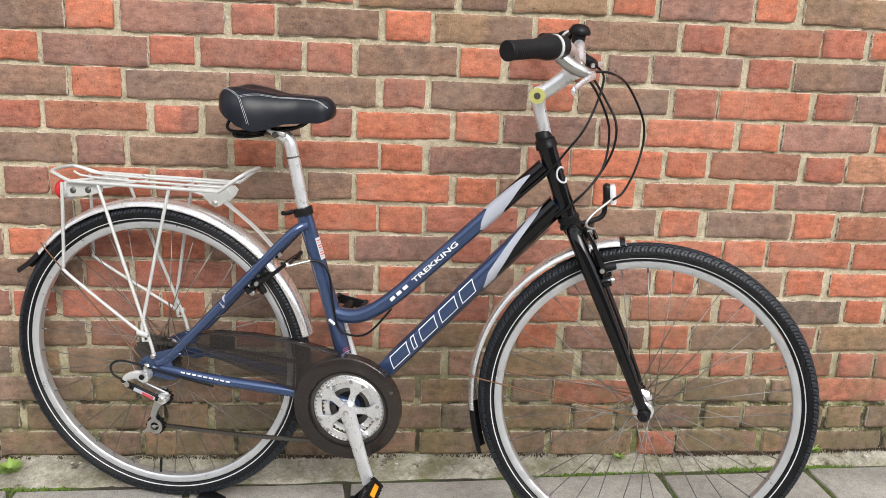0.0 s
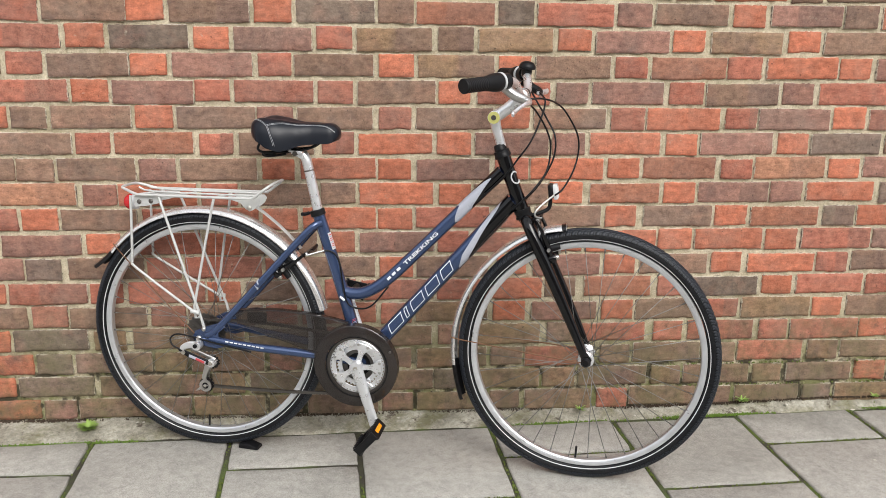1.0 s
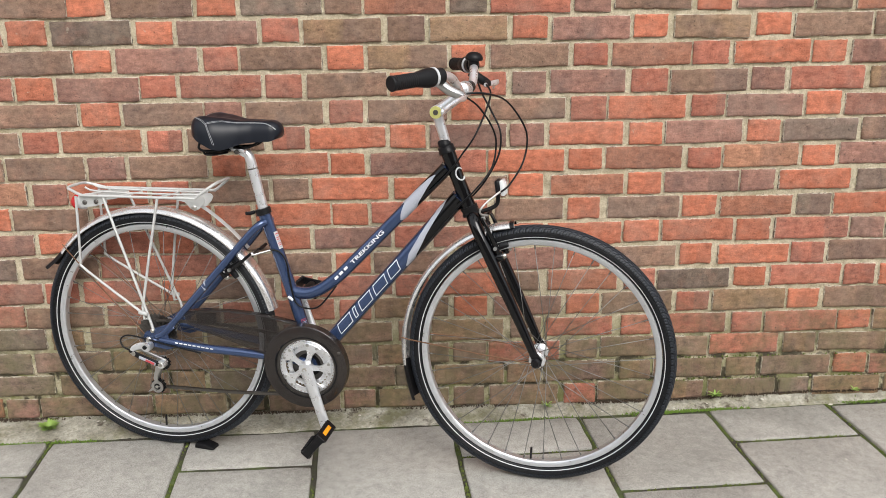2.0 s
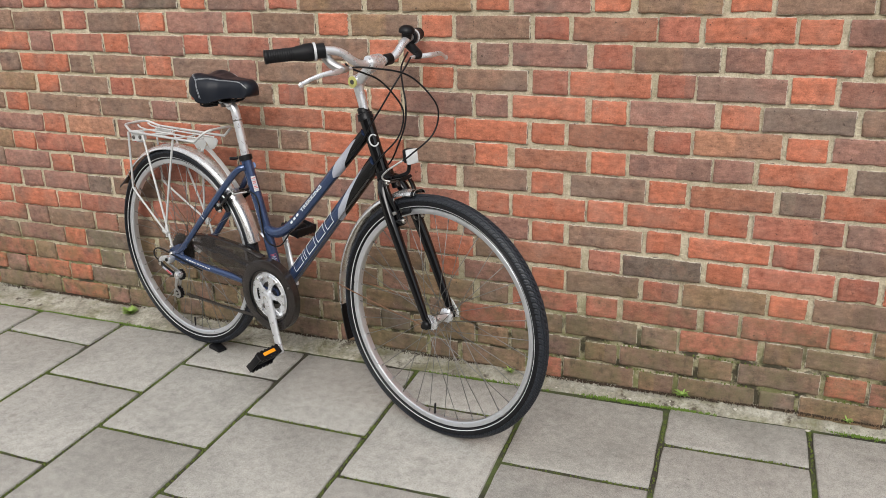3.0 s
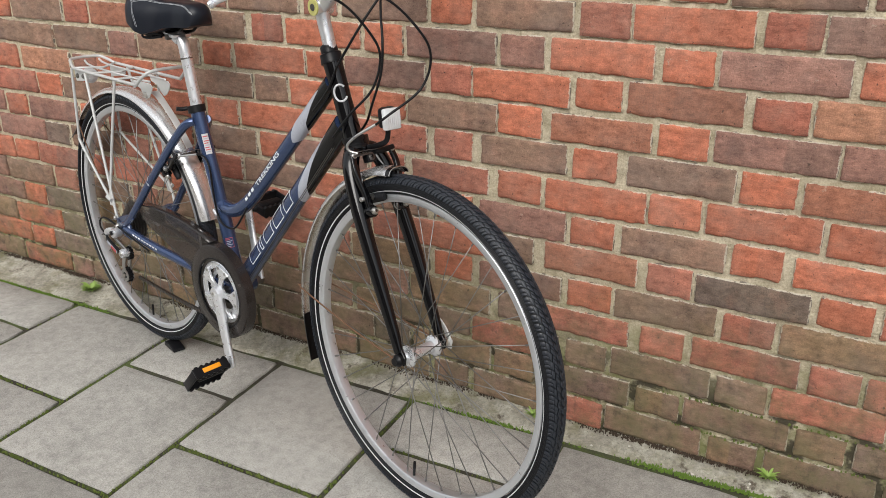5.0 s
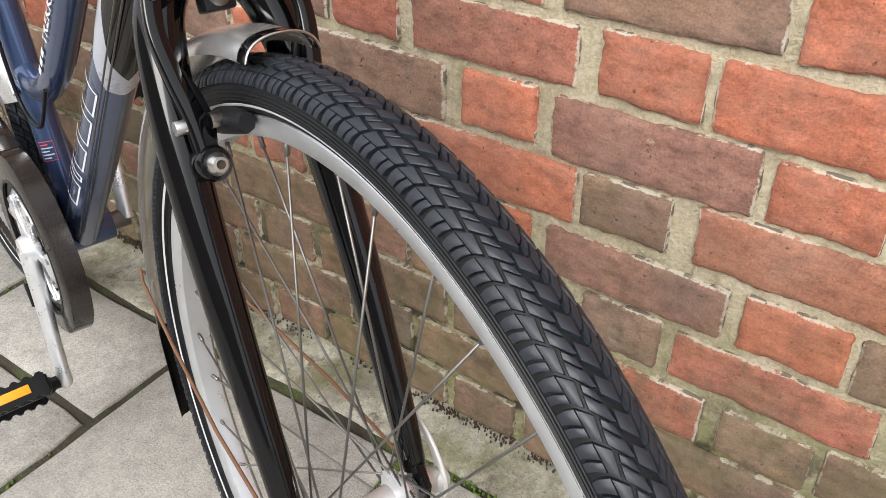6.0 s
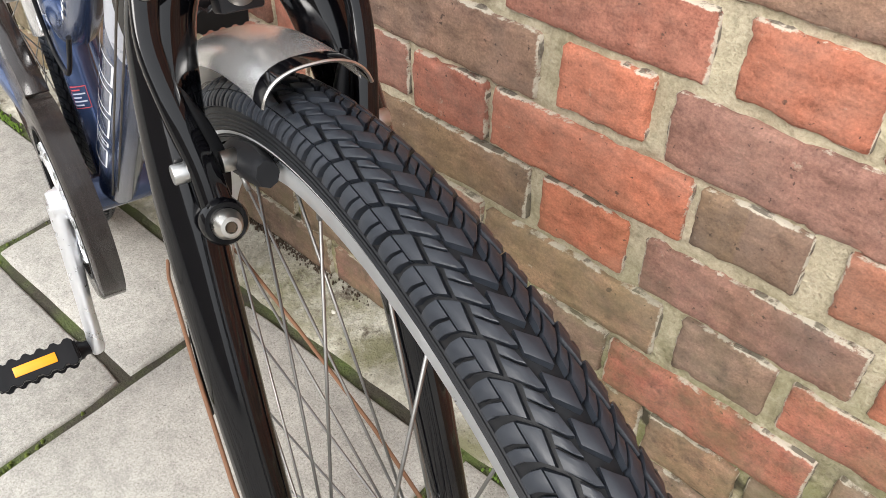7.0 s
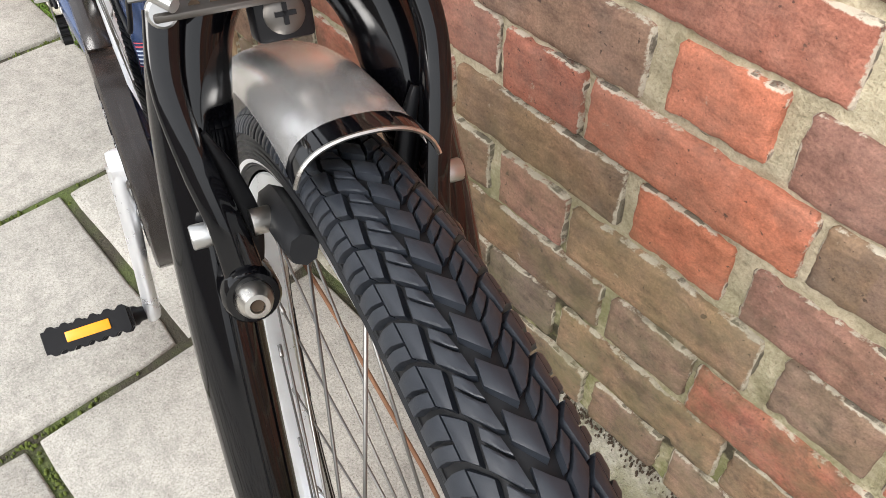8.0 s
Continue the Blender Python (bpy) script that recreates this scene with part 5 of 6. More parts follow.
    lathe("spoke_disc", [(0.0702, -0.0182), (0.0712, -0.0186), (0.0715, -0.0178), (0.0702, -0.0174)], (0, 0, Z_HUB), M_NUT, cass, sides=48, closed=True, label="clear plastic spoke disc rim")
    # rear mech
    ox = 0.016
    mech = lathe("rear_derailleur", [(0.0, -0.012), (0.0125, -0.012), (0.0135, -0.009), (0.0135, 0.009), (0.0125, 0.012), (0.0, 0.012)], (ox - 0.016, -0.084, 0.335), M_ALLOY, bike, (0, 1, 0), 20, label="silver and black rear derailleur")
    strap("mech_knuckle", [(ox - 0.016, -0.086, 0.336), (ox - 0.036, -0.089, 0.337), (ox - 0.056, -0.091, 0.328), (ox - 0.060, -0.092, 0.314)], [0.020, 0.019, 0.017, 0.012], [0.012, 0.012, 0.011, 0.009], (0, -1, 0), M_ALLOY, mech, "silver knuckle", 4)
    strap("mech_link", [(ox - 0.054, -0.097, 0.317), (ox - 0.014, -0.1, 0.302), (ox + 0.026, -0.096, 0.287)], [0.014, 0.0155, 0.014], [0.007, 0.008, 0.007], (0, -1, 0), M_PLAST, mech, "black outer link", 3)
    strap("mech_link", [(ox - 0.046, -0.086, 0.330), (ox - 0.004, -0.088, 0.313), (ox + 0.036, -0.085, 0.296)], [0.009, 0.009, 0.009], [0.006, 0.006, 0.006], (0, -1, 0), M_NUT, mech, "", 3)
    strap("mech_label", [(ox - 0.034, -0.1042, 0.3095), (ox + 0.014, -0.1040, 0.2908)], [0.0085, 0.0085], [0.0012, 0.0012], (0, -1, 0), M_SILVER, mech, "pale and red plate", 1)
    strap("mech_stripe", [(ox - 0.014, -0.1052, 0.3017), (ox + 0.011, -0.1050, 0.2920)], [0.0068, 0.0068], [0.001, 0.001], (0, -1, 0), M_RED, mech, "", 1)
    lathe("mech_pivot", [(0.0, -0.012), (0.011, -0.012), (0.0122, -0.009), (0.0122, 0.010), (0.0, 0.010)], (ox + 0.027, -0.088, 0.288), M_ALLOY, mech, (0, 1, 0), 18)
    cage = [(0.016, 0.292), (0.028, 0.303), (0.044, 0.301), (0.047, 0.292), (0.036, 0.272), (0.024, 0.250), (0.020, 0.236), (0.022, 0.230), (0.010, 0.231), (0.007, 0.238), (0.012, 0.256), (0.018, 0.276)]
    for y in (-0.083, -0.067):
        blade = plate("mech_cage", cage, y - 0.0012, y + 0.0012, M_NUT, mech, 0.0004, "bright steel cage")
        lathe("cage_ring", [(0.0098, -0.0011), (0.0180, -0.0011), (0.0180, 0.0011), (0.0098, 0.0011)], (0.0165, y, 0.2135), M_NUT, blade, sides=28, closed=True)
        plate("cage_spoke", [(0.0090, 0.2105), (0.0240, 0.2125), (0.0240, 0.2165), (0.0090, 0.2145)], y - 0.0010, y + 0.0010, M_NUT, blade, 0.0003)
        plate("cage_tip", [(-0.014, 0.196), (-0.004, 0.198), (0.006, 0.204), (0.002, 0.212), (-0.006, 0.204)], y - 0.0010, y + 0.0010, M_NUT, blade, 0.0003)
    gear("jockey_wheel", 0.0165, 0.2135, 0.0175, 11, -0.0815, -0.0690, 0.004, M_PLAST, mech)
    gear("jockey_wheel", 0.040, 0.284, 0.0145, 11, -0.0815, -0.0690, 0.004, M_PLAST, mech)
    lathe("jockey_bolt", [(0.0045, 0.0), (0.0045, 0.002), (0.003, 0.003)], (0.0165, -0.0842, 0.2135), M_CHROME, mech, (0, -1, 0), 10)
    lathe("barrel_adjuster", [(0.005, 0.0), (0.006, 0.002), (0.006, 0.010), (0.004, 0.014)], (ox - 0.056, -0.092, 0.318), M_PLAST, mech, (-0.9, 0, 0.3), 12)
    for x, z in ((-0.018, 0.336), (-0.052, 0.3165), (0.026, 0.288)):
        lathe("mech_bolt", [(0.0062, 0), (0.0062, 0.004), (0.003, 0.005)], (x + ox, -0.0985 if z < 0.33 else -0.0955, z), M_CHROME if z < 0.33 else M_PLAST, mech, (0, -1, 0), 10)
    tube("cable", [(0.155, -0.075, 0.322), (0.06, -0.078, 0.34), (-0.02, -0.08, 0.358), (-0.060, -0.084, 0.364), (-0.079, -0.088, 0.352), (-0.072, -0.092, 0.334), (-0.052, -0.092, 0.323)], 0.0025, M_PLAST, mech, "black gear cable loop", 8, 6)
    return guard


build_drive()


def build_pedal(cx, cy0, cz, s, tilt):
    """A black cage pedal with serrated edges and amber reflectors; s: side it points to."""
    name = "pedal"
    ax = lathe(name, [(0.0075, 0), (0.0085, 0.004), (0.0085, 0.012), (0.0115, 0.016), (0.0115, 0.09), (0.0085, 0.094)], (cx, cy0, cz), M_PLAST, bike, (0, s, 0), 16, label="black resin pedal with amber reflectors")
    m0 = Matrix.Translation((cx, cy0, cz)) @ Matrix.Rotation(radians(tilt), 4, "Y")
    for fx in (-1, 1):
        outline = []
        n = 6
        for k in range(n * 4 + 1):
            y = 0.022 + 0.090 * k / (n * 4)
            outline.append((y, 0.0125 + (0.0035 if k % 4 in (1, 2) else 0)))
        outline += [(y, -z) for y, z in outline[::-1]]
        v, f = slab_data(outline, fx * 0.034 - 0.004, fx * 0.034 + 0.004, 0.001)
        v = [m0 @ Vector((p.y, s * p.x, p.z)) for p in v]
        part("cage_side", sharpen(mesh_of("cage_side", v, f, M_PLAST), 25), ax)
        if s < 0:
            part("reflector", sharpen(mesh_of("reflector", *box_data(m0 @ Matrix.Translation((fx * 0.0385, s * 0.066, 0)), (0.003, 0.046, 0.0115), 0.0008), M_AMBER), 30), ax, "amber reflector")
    for y in (0.022, 0.110):
        part("cage_end", sharpen(mesh_of("cage_end", *box_data(m0 @ Matrix.Translation((0, s * y, 0)), (0.068, 0.006, 0.022), 0.0015), M_PLAST), 30), ax)
    return ax


build_pedal(0.514, -0.084, 0.129, -1, -48)
build_pedal(0.400, 0.078, 0.459, 1, 10)


# rim brakes
def build_brake(px, pz, top, steer, front):
    """A pair of long arms with pads, pins and the cable between their tops."""
    made = []
    for s in (-1, 1):
        wide = 0.003 if front and s < 0 else 0.0
        a, t = Vector((px, s * 0.0385 - wide, pz)), Vector((top[0], s * 0.046 - wide * 0.67, top[1]))
        d = (t - a).normalized()
        n = Vector((-d.z, 0, d.x)) if front else Vector((d.z, 0, -d.x))
        n = -n if n.x < 0 else n
        up = [a + n * 0.013, a.lerp(t, 0.25) + n * 0.0135 + Vector((0, s * 0.001, 0)), a.lerp(t, 0.52) + n * 0.0125 + Vector((0, s * 0.005, 0)), a.lerp(t, 0.78) + n * 0.010 + Vector((0, s * 0.006, 0)), t + n * 0.007]
        arm = strap("brake_arm", up, [0.0170, 0.0145, 0.0125, 0.0116, 0.0124], [0.012, 0.0115, 0.0105, 0.009, 0.0065], n, M_BLACK, bike, "black brake arm with worn edges")
        web = [a.lerp(t, q) + n * 0.006 + Vector((0, -s * off, 0)) for q, off in ((0.08, 0.006), (0.24, 0.0085), (0.42, 0.006), (0.58, 0.001))]
        strap("arm_web", web, [0.008, 0.0105, 0.008, 0.003], [0.007, 0.007, 0.006, 0.004], n, M_PLAST, arm)
        lathe("pivot_boss", [(0.011, 0.004), (0.0118, 0.008), (0.0118, 0.021), (0.0105, 0.023)], a, M_BLACK, arm, n, 24)
        lathe("pivot_bolt", [(0.0072, 0.022), (0.0078, 0.0245), (0.0066, 0.0285), (0.005, 0.031), (0.003, 0.0312), (0.0029, 0.027)], a, M_CHROME, arm, n, 24, label="domed socket bolt", caps=False)
        # dark plug painted as the shade inside the socket
        lathe("bolt_socket", [(0.0, 0.0275), (0.0030, 0.0275), (0.0030, 0.0302), (0.0, 0.0302)], a, M_DIRT_HOLE_SHADE, arm, n, 6)
        lathe("pivot_stud", [(0.007, -0.008), (0.007, 0.006)], a, M_STEEL, arm, n, 14)
        lathe("spring_plate", [(0.009, 0.0), (0.0118, 0.001), (0.0118, 0.004)], a, M_NUT, arm, n, 18)
        pin = a.lerp(t, 0.24) + n * 0.012
        lathe("pad_pin", [(0.0046, 0.004), (0.005, 0.005), (0.005, 0.0145), (0.0046, 0.015)], pin, M_NUT, arm, (0, s, 0), 14, label="steel pad nut")
        lathe("pad_spacer", [(0.0, -0.0135 - wide), (0.0050, -0.0135 - wide), (0.0054, -0.013 - wide), (0.0054, -0.0085), (0.0, -0.008)], pin, M_CHROME, arm, (0, s, 0), 18, label="pale alloy spacer")
        wheel = Vector((X_FRONT if front else 0, 0, Z_HUB))
        rd = Vector((pin.x, 0, pin.z)) - wheel
        tg = Vector((-rd.z, 0, rd.x)).normalized()
        mid = wheel + rd.normalized() * (0.3150 if front else 0.3105)
        pts = [mid + tg * k + rd.normalized() * (-0.5 * k * k / 0.31) + Vector((0, s * 0.0212, 0)) for k in (-0.028, -0.022, -0.006, 0.012, 0.022, 0.028)]
        tube("brake_pad", pts, [0.0068, 0.0084, 0.0094, 0.0094, 0.0088, 0.007], M_TYRE, arm, "black rubber brake pad", 8, 2, 0.85)
        lathe("top_bolt", [(0.0035, 0.004), (0.0053, 0.006), (0.0055, 0.0125), (0.0045, 0.0135)], t, M_NUT, arm, n, 18, label="steel cable bolt")
        made.append(arm)
        if steer:
            forked(arm)
        if s < 0:
            t_near = t + n * 0.010
        else:
            t_far = t + n * 0.010
    link = block("noodle_link", along(t_near + Vector((0, -0.004, 0)), t_near.lerp(t_far, 0.46)) , (0.011, 0.003, 0.046), M_STEEL, bike, 0.001, "perforated steel link")
    boot = tube("noodle_boot", [t_near.lerp(t_far, 0.55), t_near.lerp(t_far, 0.75), t_far + Vector((0, 0.004, 0.003))], [0.0042, 0.006, 0.0052], M_PLAST, bike, "black rubber boot", 12, 6)
    wire = tube("brake_wire", [t_near + Vector((0, -0.01, 0.006)), t_near.lerp(t_far, 0.4) + Vector((0, 0, 0.006)), t_far], 0.0009, M_SPOKE, bike, "", 6, 2)
    # no real perforations: dark discs stand for the shaded holes
    for q in (0.12, 0.2, 0.28, 0.36):
        lathe("link_hole", [(0.0, 0.0), (0.0022, 0.0), (0.0022, 0.0022), (0.0, 0.0022)], t_near.lerp(t_far, q), M_DIRT_HOLE_SHADE, link, Vector((0.85, 0, 0.5)), 12)
    if steer:
        forked(link), forked(boot), forked(wire)


build_brake(0.974, 0.621, (0.936, 0.724), True, True)
build_brake(0.219, 0.556, (0.308, 0.615), False, False)
tube("brake_noodle", [(0.314, -0.050, 0.604), (0.322, -0.047, 0.606), (0.338, -0.038, 0.610), (0.358, -0.026, 0.614)], 0.0028, M_NUT, bike, "silver cable noodle", 10, 5)

# lamp over the front guard and the guard's bolt
nood = tube("brake_noodle", [(0.953, -0.044, 0.733), (0.940, -0.054, 0.737), (0.937, -0.057, 0.748), (0.950, -0.048, 0.765), (0.970, -0.033, 0.782), (0.983, -0.022, 0.792)], 0.0027, M_NUT, bike, "silver curved cable noodle", 10, 6)
forked(nood)
lamp = block("head_lamp", pose(0.984, 0.012, 0.797, 0, -8, 0), (0.012, 0.040, 0.041), M_LENS, bike, 0.004, "clear rectangular front lamp lens")
forked(lamp)
block("lamp_shell", pose(0.972, 0.012, 0.798, 0, -8, 0), (0.016, 0.038, 0.040), M_PLAST, lamp, 0.007, "black lamp shell")
for k in range(7):
    block("lens_rib", pose(0.9905, -0.002 + k * 0.0047, 0.796, 0, -8, 0), (0.0012, 0.002, 0.030), M_LENS, lamp, 0.0004)
tube("lamp_bracket", [(0.925, 0.004, 0.732), (0.945, 0.008, 0.738), (0.968, 0.014, 0.752), (0.97, 0.016, 0.782)], 0.0055, M_PLAST, lamp, "black lamp bracket", 10, 5, 0.8)
gb = block("guard_mount_bracket", pose(0.940, -0.006, 0.718, 0, -22, 0), (0.016, 0.022, 0.022), M_PLAST, bike, 0.002, "black mudguard bracket")
forked(gb)
lathe("cross_screw", [(0.0078, 0.007), (0.0078, 0.009), (0.006, 0.0102), (0, 0.0105)], (0.940, -0.006, 0.717), M_STEEL, gb, (0.93, 0, 0.37), 24, label="cross-head screw")
# dark bars laid on the head stand for the shade in the slots
for rz in (0, 90):
    block("screw_slot", Matrix.Translation(Vector((0.940, -0.006, 0.717)) + Vector((0.93, 0, 0.37)) * 0.0106) @ Vector((0.93, 0, 0.37)).to_track_quat("Z", "Y").to_matrix().to_4x4() @ pose(0, 0, 0, 0, 0, rz), (0.008, 0.0018, 0.0012), M_PLAST, gb, 0)


# decals: thin films laid round the tubes
def film(name, a, b, r, rows, material, parent=bike, label="", lift=0.0005):
    """A film on the tube from a to b; rows of (t along, angle from, angle to), angle 0 faces the street, 90 up."""
    a, b = Vector(a), Vector(b)
    d = (b - a).normalized()
    u = Vector((0, -1, 0))
    w = u.cross(d).normalized()
    if w.z < 0:
        w = -w
    verts, faces = [], []
    m = 8
    for t, a0, a1 in rows:
        for j in range(m + 1):
            g = radians(a0 + (a1 - a0) * j / m)
            verts.append(a.lerp(b, t) + (u * math.cos(g) + w * math.sin(g)) * (r + lift))
    for i in range(len(rows) - 1):
        for j in range(m):
            k = i * (m + 1) + j
            faces.append((k, k + 1, k + m + 2, k + m + 1))
    return part(name, mesh_of(name, verts, faces, material), parent, label)


ttA, ttB = Vector(TT[-1]), tt_end


def paint_film(name, a, b, r, edges, material, label="", lift=0.0005):
    """A film round a tube between two slanted edges; edges: (angle, t from, t to), angle 0 faces sideways, 90 up, on both sides."""
    a, b = Vector(a), Vector(b)
    d = (b - a).normalized()
    ang = [q[0] for q in edges]
    verts, faces = [], []
    n, m = 48, 10
    for i in range(n + 1):
        g = -90 + 360 * i / n
        e = g if g <= 90 else 180 - g
        t0, t1 = float(np.interp(e, ang, [q[1] for q in edges])), float(np.interp(e, ang, [q[2] for q in edges]))
        u = Vector((0, -1, 0))
        w = u.cross(d).normalized()
        w = w if w.z > 0 else -w
        for j in range(m + 1):
            verts.append(a.lerp(b, t0 + (t1 - t0) * j / m) + (u * math.cos(radians(g)) + w * math.sin(radians(g))) * (r + lift))
    for i in range(n):
        for j in range(m):
            k = i * (m + 1) + j
            faces.append((k, k + 1, k + m + 2, k + m + 1))
    return part(name, mesh_of(name, verts, faces, material), bike, label)


paint_film("black_paint", ttA, ttB, 0.0168, [(-90, 0.60, 1.0), (-40, 0.66, 1.0), (0, 0.80, 1.0), (25, 0.92, 1.0), (50, 0.86, 1.0), (90, 0.60, 1.0)], M_BLACK, "gloss black paint on the tube's front", 0.0010)
paint_film("silver_swoosh", ttA, ttB, 0.0168, [(-90, 0.50, 0.64), (-40, 0.46, 0.70), (0, 0.50, 0.84), (25, 0.54, 0.95), (50, 0.58, 0.89), (90, 0.54, 0.64)], M_SILVER, "silver wedge between blue and black paint", 0.0006)
paint_film("black_paint", dt0, dt1, 0.0215, [(-90, 0.66, 1.0), (-45, 0.70, 1.0), (0, 0.80, 1.0), (40, 0.93, 1.0), (70, 0.97, 1.0), (90, 0.90, 1.0)], M_BLACK, "gloss black paint on the tube's front", 0.0010)
paint_film("silver_swoosh", dt0, dt1, 0.0215, [(-90, 0.62, 0.70), (-45, 0.63, 0.74), (0, 0.68, 0.84), (40, 0.80, 0.96), (70, 0.90, 0.985), (90, 0.86, 0.94)], M_SILVER, "silver wedge between blue and black paint", 0.0006)
# outlined plain shapes in place of the maker's name
dtl = (dt1 - dt0).length


def outlined(t0, t1, slant):
    w = 0.0022 / dtl
    h = 34
    g = 5
    film("name_shape", dt0 + Vector((-0.002, 0, 0.003)), dt1, 0.0222, [(t0, -h, -h + g), (t1 - slant, -h, -h + g)], M_WHITE, lift=0.001)
    film("name_shape", dt0 + Vector((-0.002, 0, 0.003)), dt1, 0.0222, [(t0 + slant, h - g, h), (t1, h - g, h)], M_WHITE, lift=0.001)
    for ta in (t0, t1 - slant):
        n = 6
        v, f = [], []
        a0 = dt0 + Vector((-0.002, 0, 0.003))
        d = (dt1 - a0).normalized()
        u = Vector((0, -1, 0))
        wv = u.cross(d)
        wv = wv if wv.z > 0 else -wv
        for k in range(n + 1):
            ang = radians(-h + 2 * h * k / n)
            for tt in (ta + slant * k / n, ta + slant * k / n + w):
                v.append(a0.lerp(dt1, tt) + (u * math.cos(ang) + wv * math.sin(ang)) * 0.0233)
        for k in range(n):
            f.append((2 * k, 2 * k + 1, 2 * k + 3, 2 * k + 2))
        part("name_shape", mesh_of("name_shape", v, f, M_WHITE), bike)


for t0, t1 in ((0.19, 0.295), (0.295, 0.333), (0.338, 0.435), (0.437, 0.535), (0.537, 0.622)):
    outlined(t0, t1, 0.022)
for t0, t1 in ((-0.09, -0.05), (-0.042, -0.002), (0.006, 0.046)):
    film("name_bar", Vector(TT[-2]).lerp(ttA, 0.3), ttB, 0.0172, [(t0, -6, 16), (t1 - 0.008, -6, 16)], M_WHITE, lift=0.0011)


def lettering(word, a, b, t0, t1, r, lift_angle, material):
    """Printed capitals wrapped on a tube from a to b, between t0 and t1."""
    cu = bpy.data.curves.new("lettering", "FONT")
    cu.body, cu.size, cu.offset = word, 0.02, 0.0004
    ob = bpy.data.objects.new("lettering", cu)
    me = bpy.data.meshes.new_from_object(ob)
    bpy.data.objects.remove(ob)
    a, b = Vector(a), Vector(b)
    d = (b - a).normalized()
    u = Vector((0, -1, 0))
    w = u.cross(d).normalized()
    w = w if w.z > 0 else -w
    xs = [v.co.x for v in me.vertices]
    k = (t1 - t0) * (b - a).length / (max(xs) - min(xs))
    for v in me.vertices:
        g = (v.co.y * 0.7 - 0.0055) / r + radians(lift_angle)
        v.co = a.lerp(b, t0) + d * ((v.co.x - min(xs)) * k) + (u * math.cos(g) + w * math.sin(g)) * r
    me.materials.append(material)
    return part("lettering", me, bike, "white printed word on the tube")


lettering("TREKKING", Vector(TT[-2]).lerp(ttA, 0.3), ttB, 0.075, 0.40, 0.0184, 5, M_WHITE)
for k in range(9):
    film("name_bar", (0.08, -0.066, 0.3445), (0.20, -0.058, 0.328), 0.0118, [(k * 0.105, 12, 27), (k * 0.105 + 0.075, 12, 27)], M_WHITE if k < 3 else M_REFLECT, lift=0.0009)
film("paint_flash", (0.19, -0.055, 0.53), (0.055, -0.066, 0.383), 0.0105, [(0.02, 60, 110), (0.07, 0, 100), (0.13, -50, 30), (0.15, -60, -30)], M_SILVER, lift=0.0008)
film("sticker", (0.398, 0, 0.51), (0.336, 0, 0.712), 0.0172, [(0.50, 44, 92), (0.73, 44, 92)], M_REFLECT, label="pale sticker with red print", lift=0.0012)
for k in range(8):
    film("sticker_print", (0.398, 0, 0.51), (0.336, 0, 0.712), 0.0172, [(0.52 + k * 0.025, 49, 80 + 7 * (k % 2)), (0.531 + k * 0.025, 49, 80 + 7 * (k % 2))], M_RED if k % 3 else M_SILVER, lift=0.0018)
film("warning_sticker", (BB[0], 0, BB[1]), (0.398, 0, 0.51), 0.0172, [(0.445, 26, 84), (0.555, 26, 84)], M_RED, label="clear warning sticker with red rim and pale lines", lift=0.0010)
film("sticker_field", (BB[0], 0, BB[1]), (0.398, 0, 0.51), 0.0172, [(0.4495, 28.5, 81.5), (0.5505, 28.5, 81.5)], M_BLUE, lift=0.0014)
for k in range(5):
    film("sticker_print", (BB[0], 0, BB[1]), (0.398, 0, 0.51), 0.0172, [(0.459 + k * 0.0185, 33, 62 + 14 * (k % 2)), (0.466 + k * 0.0185, 33, 62 + 14 * (k % 2))], M_SILVER if k < 4 else M_RED, lift=0.0018)
# plain round badge on the head tube
hd = (HT1 - HT0).normalized()
bc = HT0.lerp(HT1, 0.42)
fr, sd = Vector((-hd.z, 0, hd.x)), Vector((0, -1, 0))
pts = []
for k in range(25):
    g = radians(40 + 285 * k / 24)
    side_off, along_off = 0.0128 * math.cos(g), 0.0160 * math.sin(g)
    th = side_off / 0.0195 + radians(48)
    pts.append(bc + hd * -along_off + (fr * math.sin(th) + sd * math.cos(th)) * 0.0193)
tube("head_badge", pts, 0.0021, M_REFLECT, bike, "plain white crescent badge", 6, 1)

# ---------------------------------------------------------------- small things on the ground
wedge = plate("rubber_wedge", [(-0.03, 0.0), (0.032, 0.0), (0.03, 0.006), (0.0, 0.016), (-0.028, 0.012)], -0.022, 0.012, M_PLAST, None, 0.002)
wedge.matrix_basis = pose(-0.333, -0.185, 0.001, 0, 0, -20)
tagged(wedge, "small black rubber wedge on the paving under the tyre", "wedge")


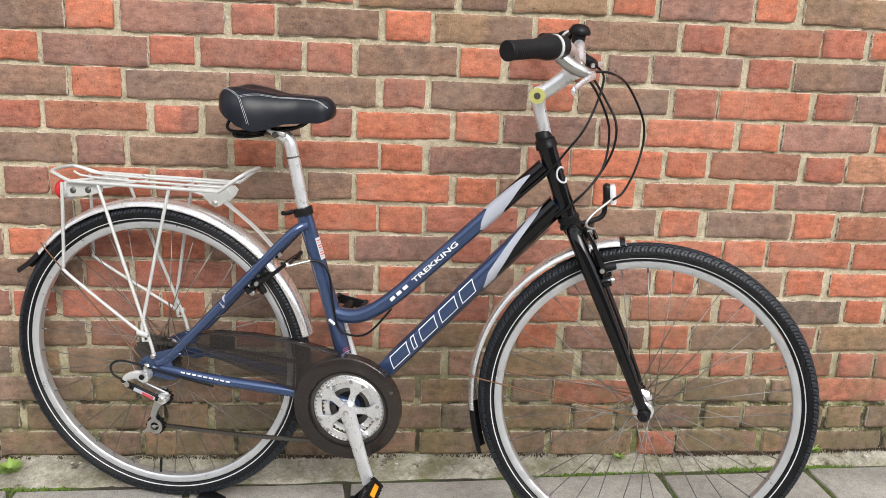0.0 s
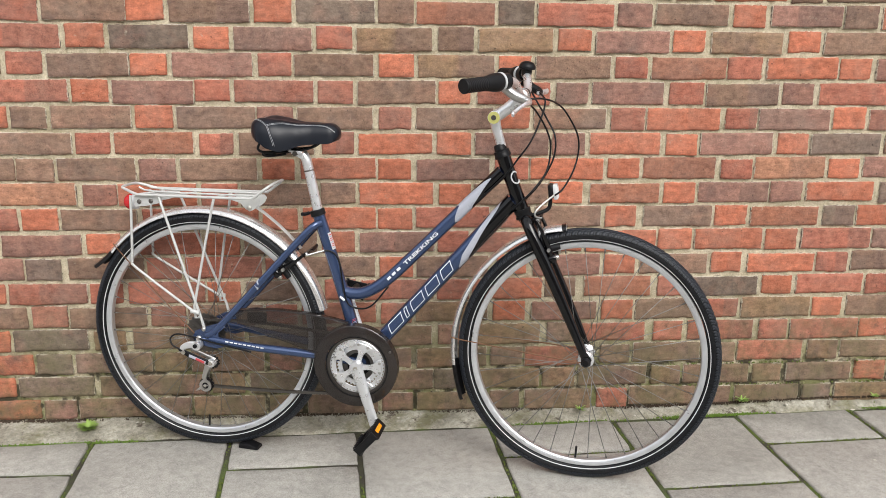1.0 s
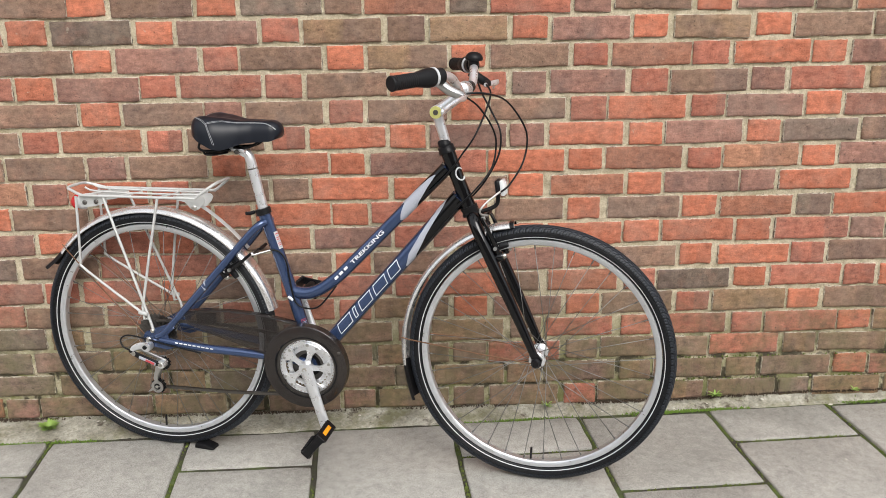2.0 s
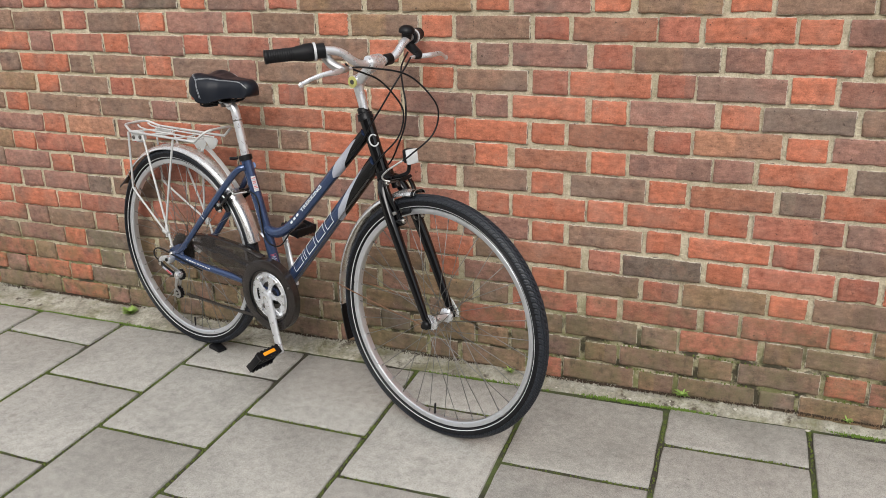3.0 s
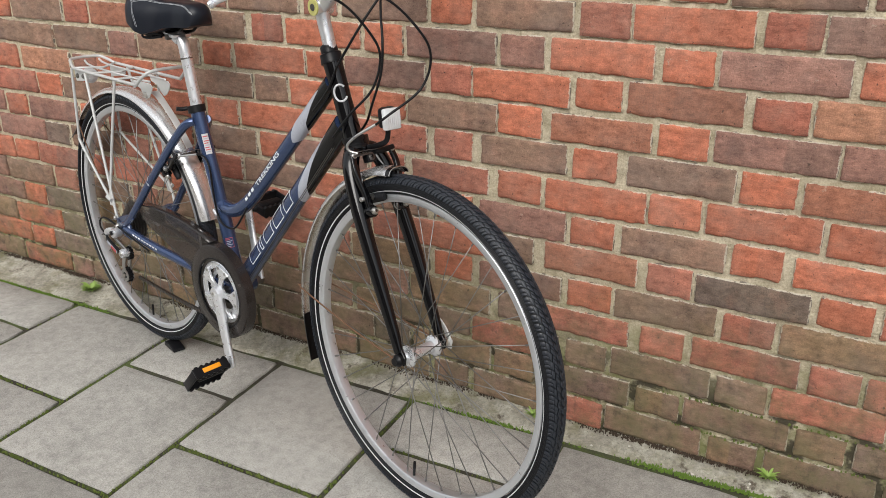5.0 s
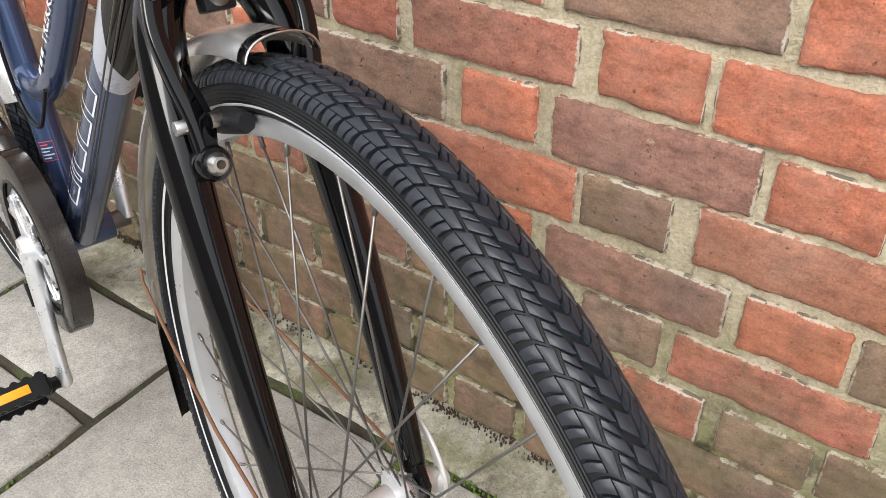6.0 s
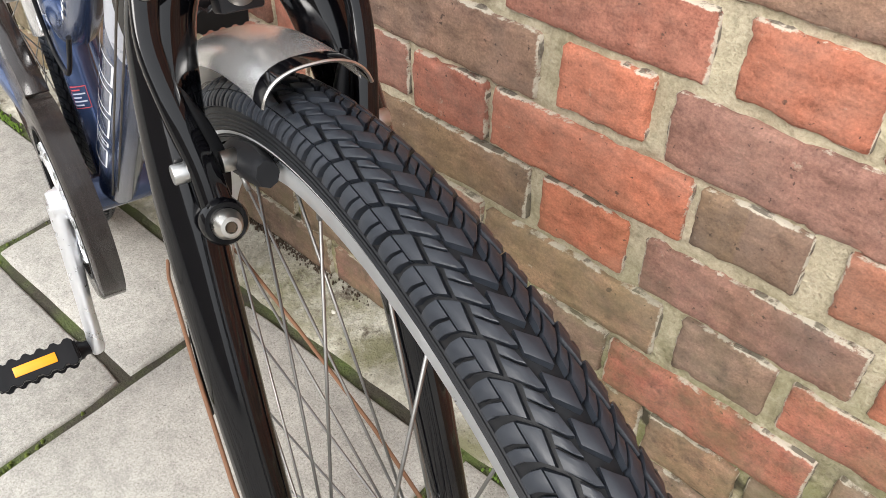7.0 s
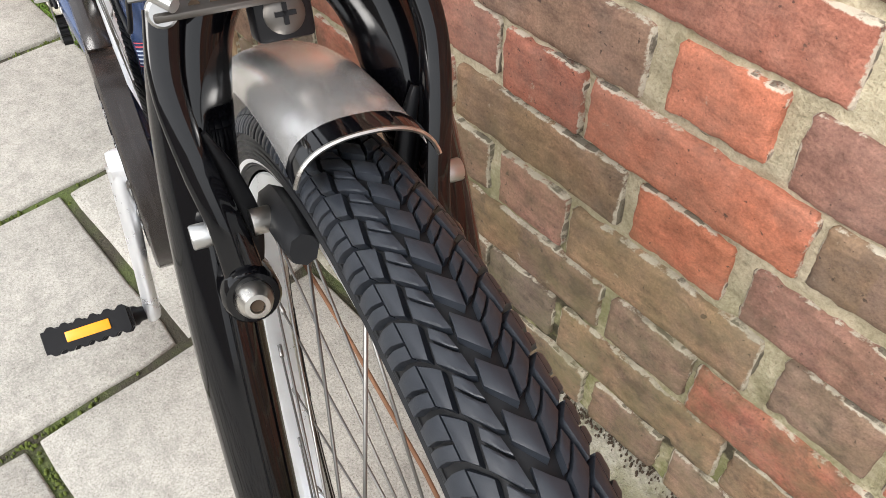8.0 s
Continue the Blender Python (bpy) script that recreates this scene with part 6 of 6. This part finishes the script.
def moss_strip(name, pts, width, amount, seed, material, label, category, size=1.0):
    """Small cushions of moss strewn along lines: one mesh of uneven lumps."""
    rng = random.Random(seed)
    verts, faces = [], []
    for a, b in pts:
        a, b = Vector(a), Vector(b)
        L = (b - a).length
        for _ in range(int(L * amount)):
            t = rng.random()
            p = a.lerp(b, t)
            if noise.noise(Vector((p.x * 2.3, p.y * 2.3, seed))) + 0.25 * noise.noise(Vector((p.x * 9, p.y * 9, seed))) < rng.uniform(-0.25, 0.35):
                continue
            r = size * rng.uniform(0.0012, 0.0032)
            c = p + Vector((rng.gauss(0, width), rng.gauss(0, width), 0))
            o = len(verts)
            n = 6
            for k in range(n):
                g = 2 * math.pi * k / n + rng.random()
                verts.append((c.x + r * math.cos(g) * rng.uniform(0.7, 1.3), c.y + r * math.sin(g) * rng.uniform(0.7, 1.3), c.z - 0.003))
            for k in range(n):
                g = 2 * math.pi * k / n + rng.random()
                verts.append((c.x + 0.6 * r * math.cos(g), c.y + 0.6 * r * math.sin(g), c.z + r * rng.uniform(0.2, 0.7)))
            verts.append((c.x, c.y, c.z + r * rng.uniform(0.5, 1.0)))
            for k in range(n):
                j = (k + 1) % n
                faces += [(o + k, o + j, o + n + j, o + n + k), (o + n + k, o + n + j, o + 2 * n)]
    ob = part(name, mesh_of(name, verts, faces, material))
    return tagged(ob, label, category, kind="stuff")


joints = []
for i in range(3, len(LINES) - 3):
    joints.append(((line_x(i, edge_y(LINES[i])), edge_y(LINES[i]), -0.004), (line_x(i, -2.2), -2.2, -0.004)))
    for j in range(-1, 4):
        xl, xr = LINES[i], LINES[i + 1]
        ya, yb = joint_y(i, j, xl), joint_y(i, j, xr)
        if ya < edge_y(xl) - 0.02:
            joints.append(((line_x(i, ya), ya, -0.004), (line_x(i + 1, yb), yb, -0.004)))
moss_strip("joint_moss", joints, 0.0022, 340, 3, M_MOSS, "green moss growing in the paving joints", "moss")
foot = [((x, edge_y(x) - 0.001, -0.001), (x + 0.1, edge_y(x + 0.1) - 0.001, -0.001)) for x in np.arange(-2.6, 2.6, 0.1)]
ledges = [((x, -0.001, TOP0 - COURSE * r - BRICK_H - 0.004), (x + 0.1, -0.001, TOP0 - COURSE * r - BRICK_H - 0.004)) for r in range(14, 17) for x in np.arange(1.0, 2.6, 0.1)]
moss_strip("wall_moss", ledges, 0.0020, 200, 31, M_MOSS, "green moss in the low mortar joints of the wall", "moss")
moss_strip("edge_moss", foot, 0.0045, 2400, 11, M_FRESH, "green moss along the edge of the cement strip", "moss", 0.8)
base = [((x, -0.002, fillet_top(x) + 0.001), (x + 0.05, -0.002, fillet_top(x + 0.05) + 0.001)) for x in np.arange(-2.6, 2.6, 0.05)]
moss_strip("debris", base, 0.0055, 3000, 23, M_DIRT_HOLE_SHADE, "dark crumbs and dead moss at the wall's foot", "debris", 0.62)


def weed(x, y, z, seed, n, size, label):
    rng = random.Random(seed)
    verts, faces = [], []
    for k in range(n):
        g = rng.uniform(0, 2 * math.pi)
        d = Vector((math.cos(g), math.sin(g), 0))
        s = Vector((-d.y, d.x, 0))
        L = size * rng.uniform(0.5, 1.1)
        w = L * rng.uniform(0.08, 0.16)
        up = rng.uniform(0.35, 1.5)
        o = len(verts)
        for i in range(5):
            t = i / 4
            c = d * L * t + Vector((0, 0, up * L * (t - 0.55 * t * t)))
            ww = w * math.sin(math.pi * (0.12 + 0.86 * t))
            verts += [c - s * ww, c + Vector((0, 0, -ww * 0.3)), c + s * ww]
        for i in range(4):
            a = o + 3 * i
            faces += [(a, a + 1, a + 4, a + 3), (a + 1, a + 2, a + 5, a + 4)]
    ob = part("weed", mesh_of("weed", verts, faces, M_LEAF))
    ob.location = (x, y, z)
    return tagged(ob, label, "weed", kind="stuff")


weed(-0.845, -0.055, 0.006, 1, 170, 0.032, "small leafy green weed on the cement strip")
weed(1.245, -0.022, 0.030, 2, 46, 0.024, "sparse grassy green weed at the wall's foot")
weed(0.70, -0.03, 0.016, 3, 26, 0.022, "small green weed at the wall's foot")
weed(1.70, -0.02, 0.035, 4, 14, 0.02, "tiny green weed at the wall's foot")

rng = random.Random(77)
for k in range(10):
    x, y = rng.uniform(-0.9, 1.6), rng.choice((rng.uniform(-0.09, -0.02), rng.uniform(-1.2, -0.2)))
    r = rng.uniform(0.003, 0.008)
    v, f = [], []
    n = 7
    for lay, (q, z) in enumerate(((1, 0.0), (1.05, 0.0012), (0.7, 0.0022))):
        for i in range(n):
            g = 2 * math.pi * i / n
            v.append((q * r * math.cos(g) * (1 + 0.3 * math.sin(3 * g + k)), q * r * 0.7 * math.sin(g), z))
    for lay in (0, 1):
        for i in range(n):
            j = (i + 1) % n
            f.append((lay * n + i, lay * n + j, lay * n + n + j, lay * n + n + i))
    f.append(tuple(range(2 * n, 3 * n)))
    ob = part("litter_fleck", mesh_of("litter_fleck", v, f, M_LITTER))
    ob.matrix_basis = pose(x, y, 0.0025 if y < -0.13 else 0.014, 0, 0, rng.uniform(0, 360))
    tagged(ob, "small pale fleck of litter on the paving", "litter", "flecks of litter")
